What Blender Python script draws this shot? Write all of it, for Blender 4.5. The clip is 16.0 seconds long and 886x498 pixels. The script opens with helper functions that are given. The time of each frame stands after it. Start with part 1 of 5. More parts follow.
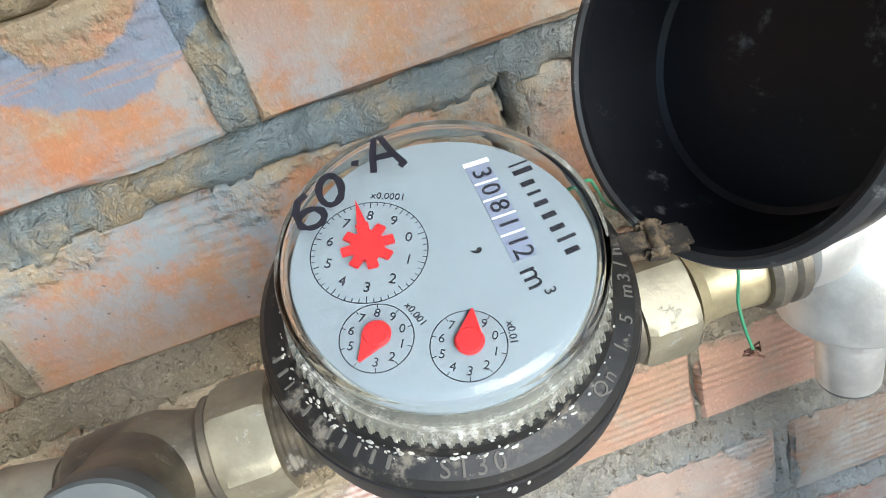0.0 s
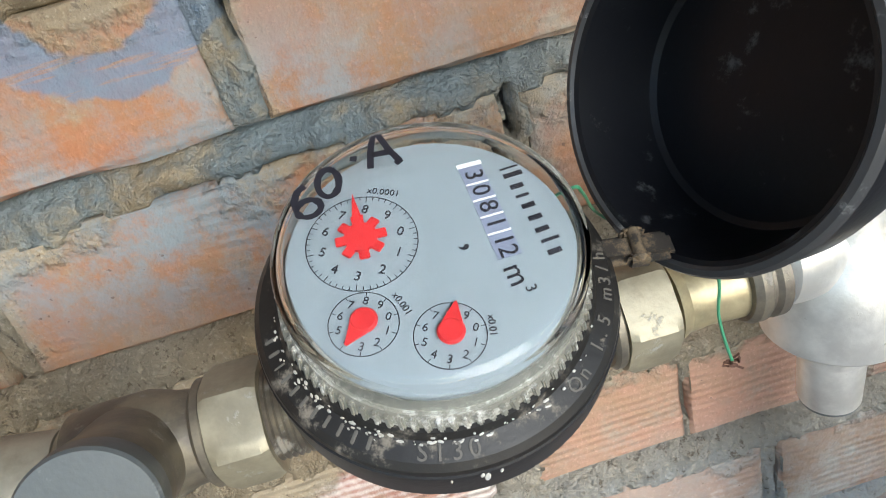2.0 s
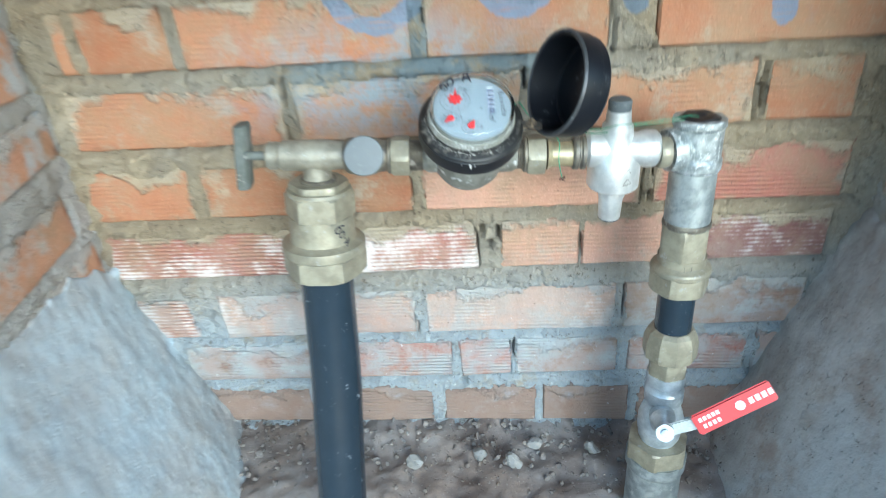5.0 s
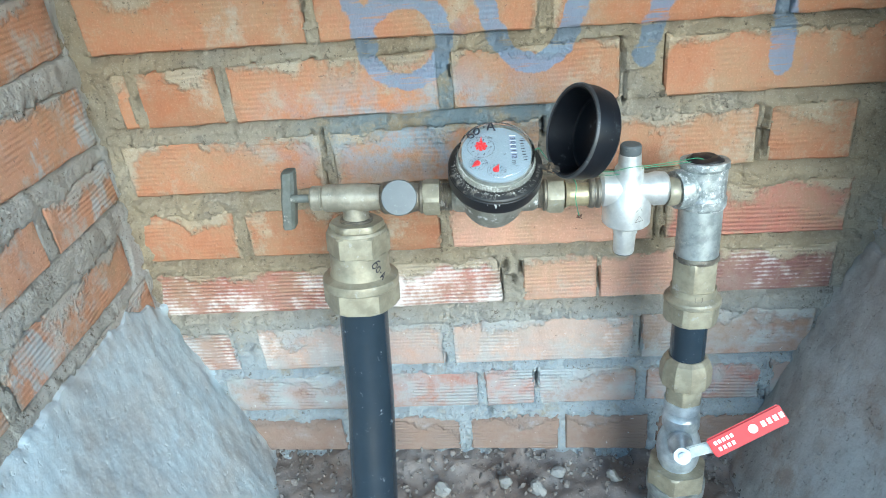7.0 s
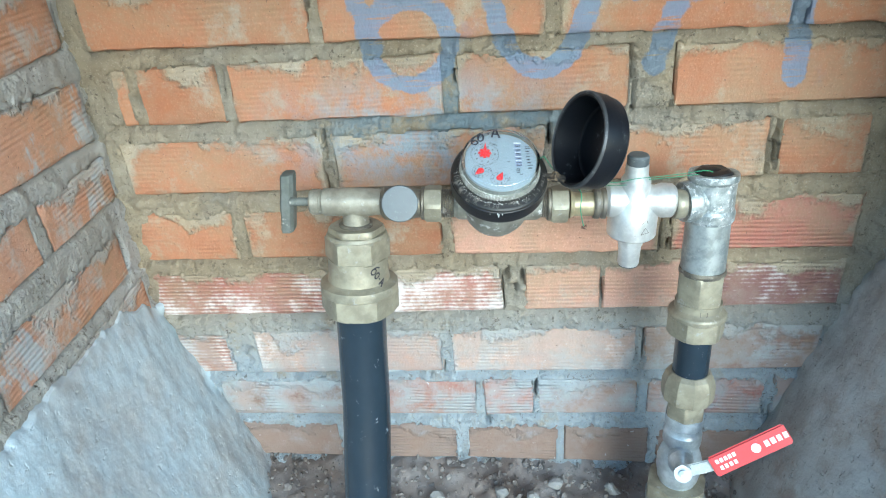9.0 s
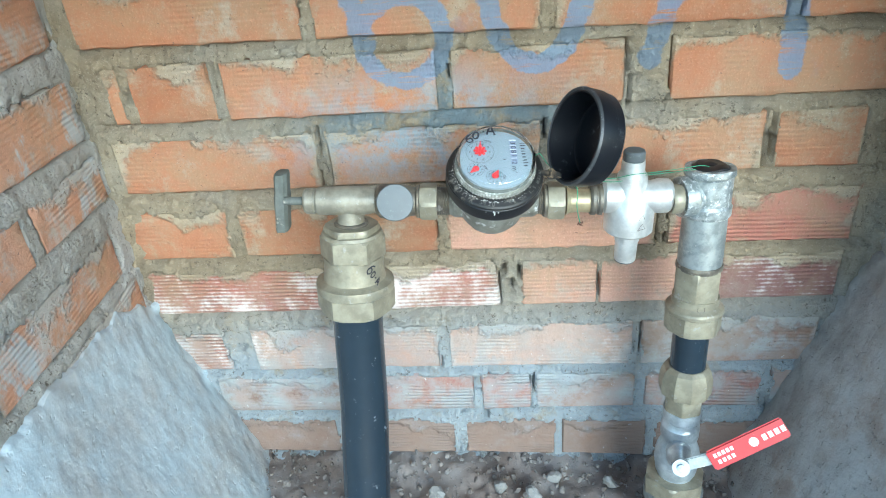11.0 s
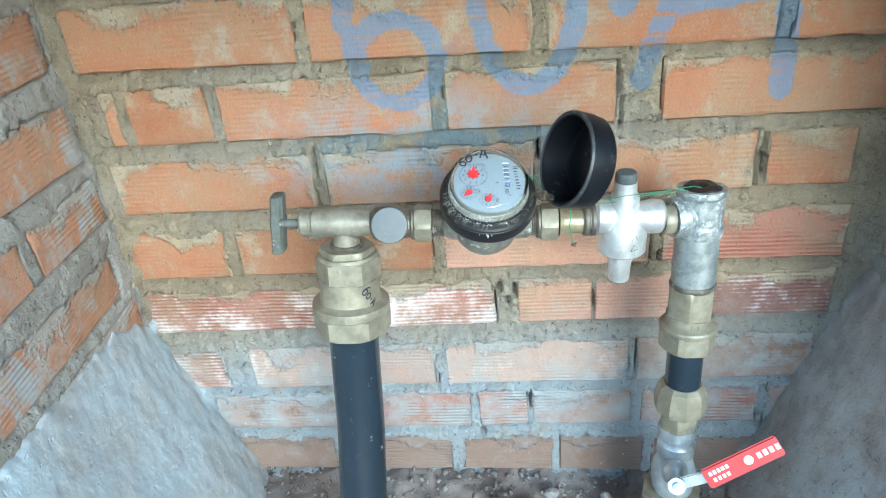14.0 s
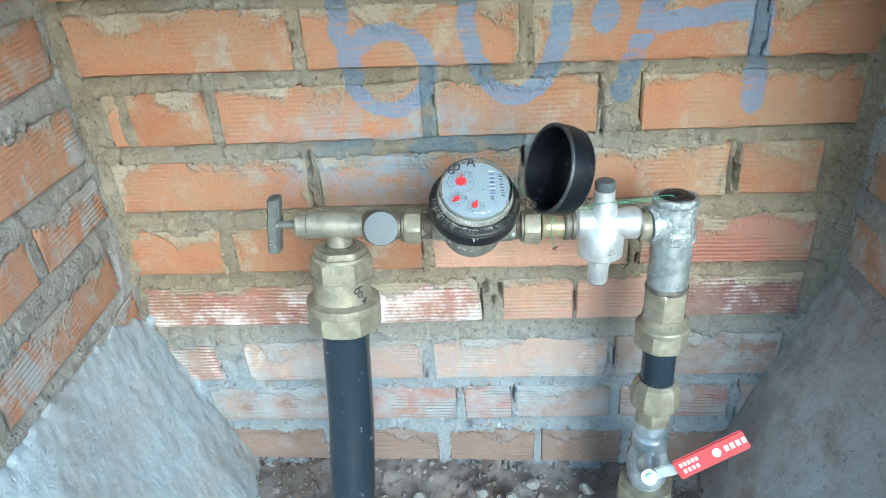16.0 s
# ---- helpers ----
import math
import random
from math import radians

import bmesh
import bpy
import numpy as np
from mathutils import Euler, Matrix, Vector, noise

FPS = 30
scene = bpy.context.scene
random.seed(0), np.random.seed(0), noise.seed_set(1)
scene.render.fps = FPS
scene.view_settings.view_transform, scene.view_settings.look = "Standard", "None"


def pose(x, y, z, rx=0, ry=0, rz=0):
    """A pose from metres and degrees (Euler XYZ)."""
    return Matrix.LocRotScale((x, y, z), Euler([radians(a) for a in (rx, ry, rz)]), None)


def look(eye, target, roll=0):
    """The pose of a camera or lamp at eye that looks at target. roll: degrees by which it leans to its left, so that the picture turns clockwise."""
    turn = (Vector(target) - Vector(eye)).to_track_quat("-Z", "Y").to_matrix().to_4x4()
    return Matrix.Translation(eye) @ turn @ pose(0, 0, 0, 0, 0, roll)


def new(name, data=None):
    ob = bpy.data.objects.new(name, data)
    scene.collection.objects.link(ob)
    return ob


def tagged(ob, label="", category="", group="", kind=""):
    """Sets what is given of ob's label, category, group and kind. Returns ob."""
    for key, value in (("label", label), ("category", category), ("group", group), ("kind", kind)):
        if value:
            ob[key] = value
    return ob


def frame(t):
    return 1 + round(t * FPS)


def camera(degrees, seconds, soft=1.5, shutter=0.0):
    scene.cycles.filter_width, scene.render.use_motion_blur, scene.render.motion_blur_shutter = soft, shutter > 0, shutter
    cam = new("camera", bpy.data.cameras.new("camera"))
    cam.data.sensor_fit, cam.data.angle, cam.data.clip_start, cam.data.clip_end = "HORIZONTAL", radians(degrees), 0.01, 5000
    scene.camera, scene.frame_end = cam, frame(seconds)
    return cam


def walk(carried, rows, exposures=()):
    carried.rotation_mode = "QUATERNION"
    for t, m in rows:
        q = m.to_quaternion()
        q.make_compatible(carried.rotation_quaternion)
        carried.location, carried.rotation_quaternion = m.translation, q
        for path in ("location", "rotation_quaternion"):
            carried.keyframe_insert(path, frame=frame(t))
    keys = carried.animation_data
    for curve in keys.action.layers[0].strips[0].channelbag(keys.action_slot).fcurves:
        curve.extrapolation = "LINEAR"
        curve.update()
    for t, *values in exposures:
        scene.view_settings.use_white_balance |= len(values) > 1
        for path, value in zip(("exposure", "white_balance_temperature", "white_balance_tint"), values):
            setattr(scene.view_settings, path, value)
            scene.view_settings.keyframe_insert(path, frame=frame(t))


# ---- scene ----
cam = camera(67.62, 16.0, soft=1.0, shutter=0.5)
PATH = [
    (0, (0.0591, -0.2681, 0.4675), (0.0603, 0.1642, 0.2163), -19.81),
    (0.5, (0.0610, -0.2661, 0.4656), (0.0596, 0.1648, 0.2120), -19.48),
    (1, (0.0646, -0.2711, 0.4682), (0.0657, 0.1615, 0.2176), -19.03),
    (1.5, (0.0641, -0.2748, 0.4693), (0.0628, 0.1607, 0.2236), -18.05),
    (2, (0.0617, -0.2763, 0.4674), (0.0608, 0.1601, 0.2233), -17.03),
    (2.5, (0.0594, -0.2764, 0.4625), (0.0585, 0.1599, 0.2183), -16.66),
    (3, (0.0592, -0.2779, 0.4648), (0.0593, 0.1612, 0.2257), -15.46),
    (3.5, (0.0566, -0.3032, 0.4711), (0.0566, 0.1388, 0.2374), -13.35),
    (4, (0.0754, -0.4033, 0.4997), (0.0571, 0.0312, 0.2530), -14.08),
    (4.5, (0.0943, -0.5706, 0.5435), (0.0628, -0.1559, 0.2660), -10.62),
    (5, (0.0839, -0.6715, 0.5879), (0.0360, -0.2503, 0.3229), -5.02),
    (5.2, (0.0904, -0.7233, 0.6153), (0.0226, -0.2969, 0.3631), -6.38),
    (7.3, (0.0805, -0.7246, 0.6102), (0.0208, -0.2881, 0.3738), -6.02),
    (7.5, (0.0817, -0.7214, 0.6117), (0.0208, -0.2852, 0.3751), -5.62),
    (8, (0.0837, -0.7234, 0.6148), (0.0175, -0.2864, 0.3809), -5.10),
    (8.5, (0.0798, -0.7159, 0.6183), (0.0119, -0.2772, 0.3883), -4.81),
    (9, (0.0816, -0.7085, 0.6106), (0.0180, -0.2724, 0.3743), -4.90),
    (9.2, (0.0828, -0.7031, 0.6150), (0.0145, -0.2703, 0.3742), -5.21),
    (11.3, (0.0807, -0.7010, 0.6173), (0.0218, -0.2685, 0.3734), -5.25),
    (11.5, (0.0789, -0.7014, 0.6193), (0.0208, -0.2670, 0.3786), -4.83),
    (12, (0.0806, -0.6997, 0.6180), (0.0255, -0.2661, 0.3753), -4.24),
    (12.5, (0.0808, -0.6993, 0.6210), (0.0224, -0.2647, 0.3807), -4.72),
    (13, (0.0838, -0.6937, 0.6219), (0.0244, -0.2580, 0.3838), -5.09),
    (13.5, (0.0845, -0.6919, 0.6210), (0.0230, -0.2560, 0.3839), -5.28),
    (14, (0.0881, -0.6987, 0.6298), (0.0271, -0.2634, 0.3915), -5.77),
    (14.5, (0.0943, -0.7267, 0.6682), (0.0401, -0.2881, 0.4344), -4.76),
    (15, (0.0995, -0.7264, 0.6733), (0.0542, -0.2872, 0.4386), -4.29),
    (15.5, (0.0928, -0.7249, 0.6561), (0.0381, -0.2929, 0.4104), -5.58),
    (16, (0.0935, -0.7260, 0.6537), (0.0404, -0.2920, 0.4111), -4.59),
]
walk(cam, [(t, look(eye, target, roll)) for t, eye, target, roll in PATH], exposures=[(0, 0.46, 5950, 5), (0.6, 0.28, 6000, 5), (1.5, 0.24, 6050, 6), (3.4, 0.20, 6000, 5), (4.0, 0.40, 5450, -1), (4.6, 0.53, 5230, -4), (16, 0.53, 5200, -5)])

# ---- light ----
world = bpy.data.worlds.new("sky")
scene.world = world
world.use_nodes = True
wn = world.node_tree
sky = wn.nodes.new("ShaderNodeTexSky")
sky.sky_type, sky.sun_disc = "NISHITA", False
sky.sun_elevation, sky.sun_rotation = radians(21), radians(157)
wn.links.new(sky.outputs[0], wn.nodes["Background"].inputs[0])
wn.nodes["Background"].inputs[1].default_value = 0.22
sun = new("sun", bpy.data.lights.new("sun", "SUN"))
sun.data.energy, sun.data.angle, sun.data.color = 2.3, radians(36), (1.0, 0.99, 0.98)
sun.matrix_world = look((0.36, -0.86, 0.36), (0, 0, 0))

# ---- materials ----


class Nodes:
    """A short way to write a node material."""

    def __init__(self, name):
        self.mat = bpy.data.materials.new(name)
        self.mat.use_nodes = True
        self.t = self.mat.node_tree
        self.bsdf = self.t.nodes["Principled BSDF"]
        self.geo = self.t.nodes.new("ShaderNodeNewGeometry")
        self.pos = self.geo.outputs["Position"]

    def put(self, socket, value):
        if isinstance(value, bpy.types.NodeSocket):
            self.t.links.new(value, socket)
        elif isinstance(value, (tuple, list)) and len(value) == 3 and socket.type == "RGBA":
            socket.default_value = (*value, 1)
        else:
            socket.default_value = value

    def math(self, op, a, b=0.0, c=0.0, clamp=False):
        n = self.t.nodes.new("ShaderNodeMath")
        n.operation, n.use_clamp = op, clamp
        for s, v in zip(n.inputs, (a, b, c)):
            self.put(s, v)
        return n.outputs[0]

    def vec(self, op, a, b=(0, 0, 0), scale=1.0, out=0):
        n = self.t.nodes.new("ShaderNodeVectorMath")
        n.operation = op
        self.put(n.inputs[0], a)
        self.put(n.inputs[1], b)
        if op == "SCALE":
            self.put(n.inputs[3], scale)
        return n.outputs[out]

    def noise(self, scale, detail=4.0, rough=0.6, at=None, colour=False, stretch=None):
        at = at or self.pos
        if stretch:
            at = self.vec("MULTIPLY", at, stretch)
        n = self.t.nodes.new("ShaderNodeTexNoise")
        self.put(n.inputs["Vector"], at)
        n.inputs["Scale"].default_value, n.inputs["Detail"].default_value, n.inputs["Roughness"].default_value = scale, detail, rough
        return n.outputs["Color" if colour else "Fac"]

    def cells(self, scale, feature="F1", out="Distance"):
        n = self.t.nodes.new("ShaderNodeTexVoronoi")
        n.feature = feature
        self.put(n.inputs["Vector"], self.pos)
        n.inputs["Scale"].default_value = scale
        return n.outputs[out]

    def step(self, value, lo, hi):
        n = self.t.nodes.new("ShaderNodeMapRange")
        n.interpolation_type = "SMOOTHSTEP"
        self.put(n.inputs[0], value)
        n.inputs[1].default_value, n.inputs[2].default_value = lo, hi
        return n.outputs[0]

    def mix(self, f, a, b):
        n = self.t.nodes.new("ShaderNodeMix")
        n.data_type = "RGBA"
        self.put(n.inputs[0], f)
        self.put(n.inputs[6], a)
        self.put(n.inputs[7], b)
        return n.outputs[2]

    def ramp(self, f, *stops):
        n = self.t.nodes.new("ShaderNodeValToRGB")
        self.put(n.inputs[0], f)
        e = n.color_ramp.elements
        while len(e) < len(stops):
            e.new(0.5)
        for k, (p, c) in zip(e, stops):
            k.position, k.color = p, (*c, 1)
        return n.outputs[0]

    def random(self):
        return self.t.nodes.new("ShaderNodeObjectInfo").outputs["Random"]

    def xyz(self, v=None):
        n = self.t.nodes.new("ShaderNodeSeparateXYZ")
        self.put(n.inputs[0], v or self.pos)
        return n.outputs

    def bump(self, height, strength=0.5, distance=0.002):
        n = self.t.nodes.new("ShaderNodeBump")
        n.inputs["Strength"].default_value, n.inputs["Distance"].default_value = strength, distance
        self.put(n.inputs["Height"], height)
        self.put(self.bsdf.inputs["Normal"], n.outputs[0])

    def done(self, colour, rough=0.7, metal=0.0, **more):
        self.put(self.bsdf.inputs["Base Color"], colour)
        self.put(self.bsdf.inputs["Roughness"], rough)
        self.put(self.bsdf.inputs["Metallic"], metal)
        for k, v in more.items():
            self.put(self.bsdf.inputs[k.replace("_", " ")], v)
        return self.mat


def brush(m):
    """The mask of the blue brush strokes that cross bricks and joints of the back wall."""
    wob = m.vec("SCALE", m.vec("SUBTRACT", m.noise(55, 3, 0.6, colour=True), (0.5, 0.5, 0.5)), scale=0.016)
    p = m.vec("MULTIPLY", m.vec("ADD", m.pos, wob), (1, 0, 1))

    def segment(a, b, w):
        a, b = Vector((a[0], 0, a[1])), Vector((b[0], 0, b[1]))
        d = b - a
        ap = m.vec("SUBTRACT", p, tuple(a))
        h = m.math("DIVIDE", m.vec("DOT_PRODUCT", ap, tuple(d), out=1), d.length_squared, clamp=True)
        away = m.vec("SUBTRACT", ap, m.vec("SCALE", tuple(d), scale=h))
        return m.math("SUBTRACT", m.vec("LENGTH", away, out=1), w)

    def oval(c, r, w):
        q = m.vec("MULTIPLY", m.vec("SUBTRACT", p, (c[0], 0, c[1])), (1 / r[0], 0, 1 / r[1]))
        e = m.math("SUBTRACT", m.vec("LENGTH", q, out=1), 1.0)
        q2 = m.vec("MULTIPLY", q, (1 / r[0], 0, 1 / r[1]))
        k = m.math("DIVIDE", m.vec("LENGTH", q, out=1), m.math("MAXIMUM", m.vec("LENGTH", q2, out=1), 0.001))
        return m.math("SUBTRACT", m.math("MULTIPLY", m.math("ABSOLUTE", e), k), w)

    shapes = [segment((-0.087, 0.60), (-0.090, 0.52), 0.011), segment((-0.090, 0.52), (-0.078, 0.47), 0.011),
              oval((-0.039, 0.474), (0.044, 0.043), 0.0098), oval((0.099, 0.535), (0.050, 0.095), 0.0105),
              segment((0.194, 0.517), (0.194, 0.524), 0.014), segment((0.257, 0.57), (0.213, 0.440), 0.011),
              segment((0.236, 0.508), (0.340, 0.520), 0.010), segment((0.345, 0.60), (0.353, 0.422), 0.012)]
    d = shapes[0]
    for s in shapes[1:]:
        d = m.math("MINIMUM", d, s)
    body = m.step(d, 0.0015, -0.0015)
    dry = m.step(m.noise(30, 5, 0.72, stretch=(0.35, 1, 4)), 0.33, 0.47)
    haze = m.math("MULTIPLY", m.step(d, 0.03, -0.005), m.step(m.noise(18, 5, 0.7), 0.55, 0.72))
    return m.math("MAXIMUM", m.math("MULTIPLY", body, dry), m.math("MULTIPLY", haze, 0.5), clamp=True)


def mortar_tone(m, painted):
    """The colour of dry mortar, in the joints and where it is smeared over bricks; washed blue-grey low on the wall."""
    x, y, z = m.xyz()
    # side walls: greyer mortar, also brightened to offset the sun grazing them
    pale, dark = ((0.43, 0.355, 0.24), (0.29, 0.23, 0.15)) if painted else ((0.60, 0.59, 0.56), (0.45, 0.425, 0.375))
    colour = m.mix(m.step(m.noise(9, 5, 0.6), 0.3, 0.7), dark, pale)
    grey = m.step(m.noise(3.5, 4, 0.6), 0.42, 0.62)
    colour = m.mix(m.math("MULTIPLY", grey, 0.6), colour, (0.37, 0.35, 0.30))
    low = m.step(m.math("ADD", z, m.math("MULTIPLY", m.noise(7, 4), 0.14)), 0.27, 0.09)
    colour = m.mix(m.math("MULTIPLY", low, m.step(m.noise(24, 5, 0.7), 0.24, 0.50)), colour, (0.41, 0.46, 0.49))
    sand = m.step(m.noise(520, 2, 0.6), 0.56, 0.7)
    colour = m.mix(m.math("MULTIPLY", sand, 0.5), colour, (0.54, 0.48, 0.38))
    pits = m.math("MULTIPLY", m.step(m.noise(150, 5, 0.75), 0.57, 0.63), m.step(m.noise(22, 4), 0.40, 0.56))
    return m.mix(m.math("MULTIPLY", pits, 0.75), colour, (0.13, 0.105, 0.075)), low


def brick_material(name, base, dark, ribs, chalk, painted=True, smear=0.5):
    """Fired clay: base and dark tones, strength of the extruded ribs, share of chalky bloom, smear of dry mortar."""
    m = Nodes(name)
    x, y, z = m.xyz()
    tone = m.math("ADD", m.math("MULTIPLY", m.noise(14, 5, 0.62), 0.75), m.math("MULTIPLY", m.random(), 0.55))
    colour = m.mix(m.step(tone, 0.38, 0.95), dark, base)
    blush = m.step(m.noise(5.5, 5, 0.7), 0.40, 0.66)
    colour = m.mix(m.math("MULTIPLY", blush, 0.5), colour, tuple(min(1, c * k) for c, k in zip(base, (0.97, 0.86, 0.70))))
    grime = m.step(m.math("ADD", m.noise(7, 6, 0.7), m.math("MULTIPLY", m.noise(75, 4, 0.7), 0.25)), 0.50, 0.78)
    colour = m.mix(m.math("MULTIPLY", grime, 0.62), colour, (0.30, 0.225, 0.135))
    grain = m.noise(420, 3, 0.7)
    colour = m.mix(m.math("MULTIPLY", m.step(grain, 0.53, 0.70), 0.32), colour, tuple(min(1, 1.35 * c + 0.05) for c in base))
    drag = m.noise(60, 4, 0.65, stretch=(0.12, 0.12, 3.2))
    colour = m.mix(m.math("MULTIPLY", m.step(drag, 0.56, 0.74), 0.16), colour, tuple(min(1, 1.2 * c + 0.09) for c in base))
    wave = m.math("SINE", m.math("ADD", m.math("MULTIPLY", z, 1150.0), m.math("MULTIPLY", m.noise(10, 2), 5.0)))
    patch = m.step(m.noise(16, 3, 0.5), 0.42, 0.62)
    rib = m.math("MULTIPLY", m.math("MULTIPLY", wave, patch), ribs)
    if chalk > 0:
        bloom = m.step(m.math("ADD", m.math("ADD", m.math("MULTIPLY", m.noise(9, 4, 0.6), 0.55), m.math("MULTIPLY", m.noise(42, 6, 0.75), 0.45)), m.math("MULTIPLY", wave, 0.035 * ribs)), 0.78 - 0.42 * chalk, 0.9 - 0.38 * chalk)
        colour = m.mix(m.math("MULTIPLY", bloom, 0.9), colour, (0.74, 0.68, 0.64))
    tone_of_mortar, _ = mortar_tone(m, painted)
    film = m.step(m.math("ADD", m.noise(17, 6, 0.68), m.math("MULTIPLY", m.noise(160, 3, 0.6), 0.12)), 0.70 - 0.28 * smear, 0.90 - 0.28 * smear)
    veil = m.math("MULTIPLY", m.step(m.noise(34, 6, 0.75), 0.40, 0.75), 0.22)
    colour = m.mix(m.math("MAXIMUM", m.math("MULTIPLY", film, 0.85), veil), colour, tone_of_mortar)
    # dry mortar dragged over the edges of the brick
    g = m.xyz(m.t.nodes.new("ShaderNodeTexCoord").outputs["Generated"])
    rag = m.math("ADD", m.math("MULTIPLY", m.math("SUBTRACT", m.noise(11, 5, 0.60), 0.5), 2.2), m.math("MULTIPLY", m.math("SUBTRACT", m.noise(150, 4, 0.7), 0.5), 0.3))
    top = m.step(m.math("ADD", g[2], rag), 0.74, 0.96)
    ends = m.step(m.math("ADD", m.math("MULTIPLY", m.math("ABSOLUTE", m.math("SUBTRACT", g[0], 0.5)), 2.0), m.math("MULTIPLY", rag, 0.35)), 0.93, 1.05)
    coat = m.math("MULTIPLY", m.math("MAXIMUM", top, ends if painted else 0.0), 0.95)
    colour = m.mix(coat, colour, tone_of_mortar)
    if not painted:
        slop = m.step(m.math("ADD", m.noise(9, 6, 0.66, stretch=(1, 1, 0.6)), m.math("MULTIPLY", m.noise(90, 4, 0.7), 0.12)), 0.60, 0.67)
        colour = m.mix(m.math("MULTIPLY", slop, 0.9), colour, m.mix(m.noise(40, 4), (0.44, 0.45, 0.43), (0.52, 0.55, 0.56)))
    wash = m.step(m.vec("LENGTH", m.vec("MULTIPLY", m.vec("SUBTRACT", m.pos, (-0.03, 0, 0.375)), (0.5, 0, 1.3)), out=1), 0.13, 0.02)
    if painted:
        colour = m.mix(m.math("MULTIPLY", wash, m.step(m.noise(20, 6, 0.75), 0.38, 0.62)), colour, (0.27, 0.31, 0.33))
        low = m.step(m.math("ADD", z, m.math("MULTIPLY", m.noise(8, 4), 0.12)), 0.25, 0.05)
        colour = m.mix(m.math("MULTIPLY", low, m.math("MULTIPLY", m.step(m.noise(28, 6, 0.75), 0.28, 0.58), 0.86)), colour, m.mix(m.step(m.noise(13, 4), 0.38, 0.6), (0.375, 0.305, 0.275), (0.36, 0.385, 0.395)))
        foot = m.step(m.math("ADD", z, m.math("MULTIPLY", m.noise(9, 4), 0.06)), 0.01, -0.035)
        colour = m.mix(m.math("MULTIPLY", foot, m.math("MULTIPLY", m.step(m.noise(15, 6, 0.7), 0.2, 0.5), 0.85)), colour, (0.25, 0.175, 0.135))
        lime = m.step(m.noise(95, 4, 0.7), 0.66, 0.71)
        colour = m.mix(m.math("MULTIPLY", m.math("MULTIPLY", low, lime), 0.8), colour, (0.70, 0.72, 0.72))
    specks = m.step(m.noise(240, 2, 0.5), 0.70, 0.76)
    colour = m.mix(m.math("MULTIPLY", specks, 0.7), colour, (0.13, 0.09, 0.07))
    if painted:
        colour = m.mix(m.math("MULTIPLY", brush(m), 0.74), colour, m.mix(m.noise(40), (0.125, 0.19, 0.275), (0.175, 0.285, 0.43)))
    height = m.math("ADD", m.math("ADD", m.math("ADD", m.math("MULTIPLY", grain, 0.25), m.math("MULTIPLY", m.noise(70, 5, 0.65), 0.8)), m.math("MULTIPLY", coat, m.math("ADD", 0.5, m.noise(110, 5, 0.75)))), m.math("MULTIPLY", rib, 0.30))
    m.bump(height, 0.9, 0.003)
    return m.done(colour, 0.9, Specular_IOR_Level=0.25)


def mortar_material(name, painted=False):
    m = Nodes(name)
    fine = m.noise(130, 5, 0.7)
    colour, low = mortar_tone(m, painted)
    stain = m.step(m.vec("LENGTH", m.vec("MULTIPLY", m.vec("SUBTRACT", m.pos, (0.0, 0, 0.388)), (0.42, 0, 1.3)), out=1), 0.11, 0.03)
    if painted:
        colour = m.mix(m.math("MULTIPLY", stain, m.step(m.noise(22, 5, 0.7), 0.35, 0.6)), colour, (0.23, 0.275, 0.29))
        colour = m.mix(m.math("MULTIPLY", brush(m), 0.72), colour, m.mix(m.noise(40), (0.14, 0.20, 0.27), (0.19, 0.29, 0.42)))
    dash = m.math("MULTIPLY", low, m.step(m.noise(85, 4, 0.7), 0.64, 0.70))
    colour = m.mix(m.math("MULTIPLY", dash, 0.8), colour, (0.70, 0.72, 0.72))
    grit = m.math("MULTIPLY", m.step(m.noise(230, 4, 0.75), 0.42, 0.62), 0.35)
    m.bump(m.math("ADD", m.math("ADD", m.math("MULTIPLY", fine, 1.6), grit), m.math("MULTIPLY", m.noise(38, 5, 0.6), 0.6)), 0.85, 0.0045)
    return m.done(colour, 0.95, Specular_IOR_Level=0.2)


def cement_material(name, light, dark, brown=0.0, coarse=0.6):
    m = Nodes(name)
    colour = m.mix(m.step(m.noise(6, 6, 0.6), 0.36, 0.62), dark, light)
    colour = m.mix(m.math("MULTIPLY", m.step(m.noise(11, 7, 0.72), 0.47, 0.68), brown), colour, (0.33, 0.255, 0.20))
    colour = m.mix(m.math("MULTIPLY", m.step(m.noise(90, 4, 0.7), 0.58, 0.72), 0.4), colour, tuple(0.55 * c for c in dark))
    colour = m.mix(m.math("MULTIPLY", m.step(m.noise(300, 2, 0.6), 0.66, 0.72), 0.35), colour, (0.62, 0.62, 0.60))
    relief = m.noise(28, 8, 0.62)
    m.bump(m.math("SUBTRACT", m.math("ADD", relief, m.math("MULTIPLY", m.noise(240, 3, 0.7), 0.10)), m.math("MULTIPLY", m.step(m.noise(120, 3, 0.6), 0.62, 0.70), 0.30)), coarse, 0.005)
    return m.done(colour, 0.92, Specular_IOR_Level=0.25)


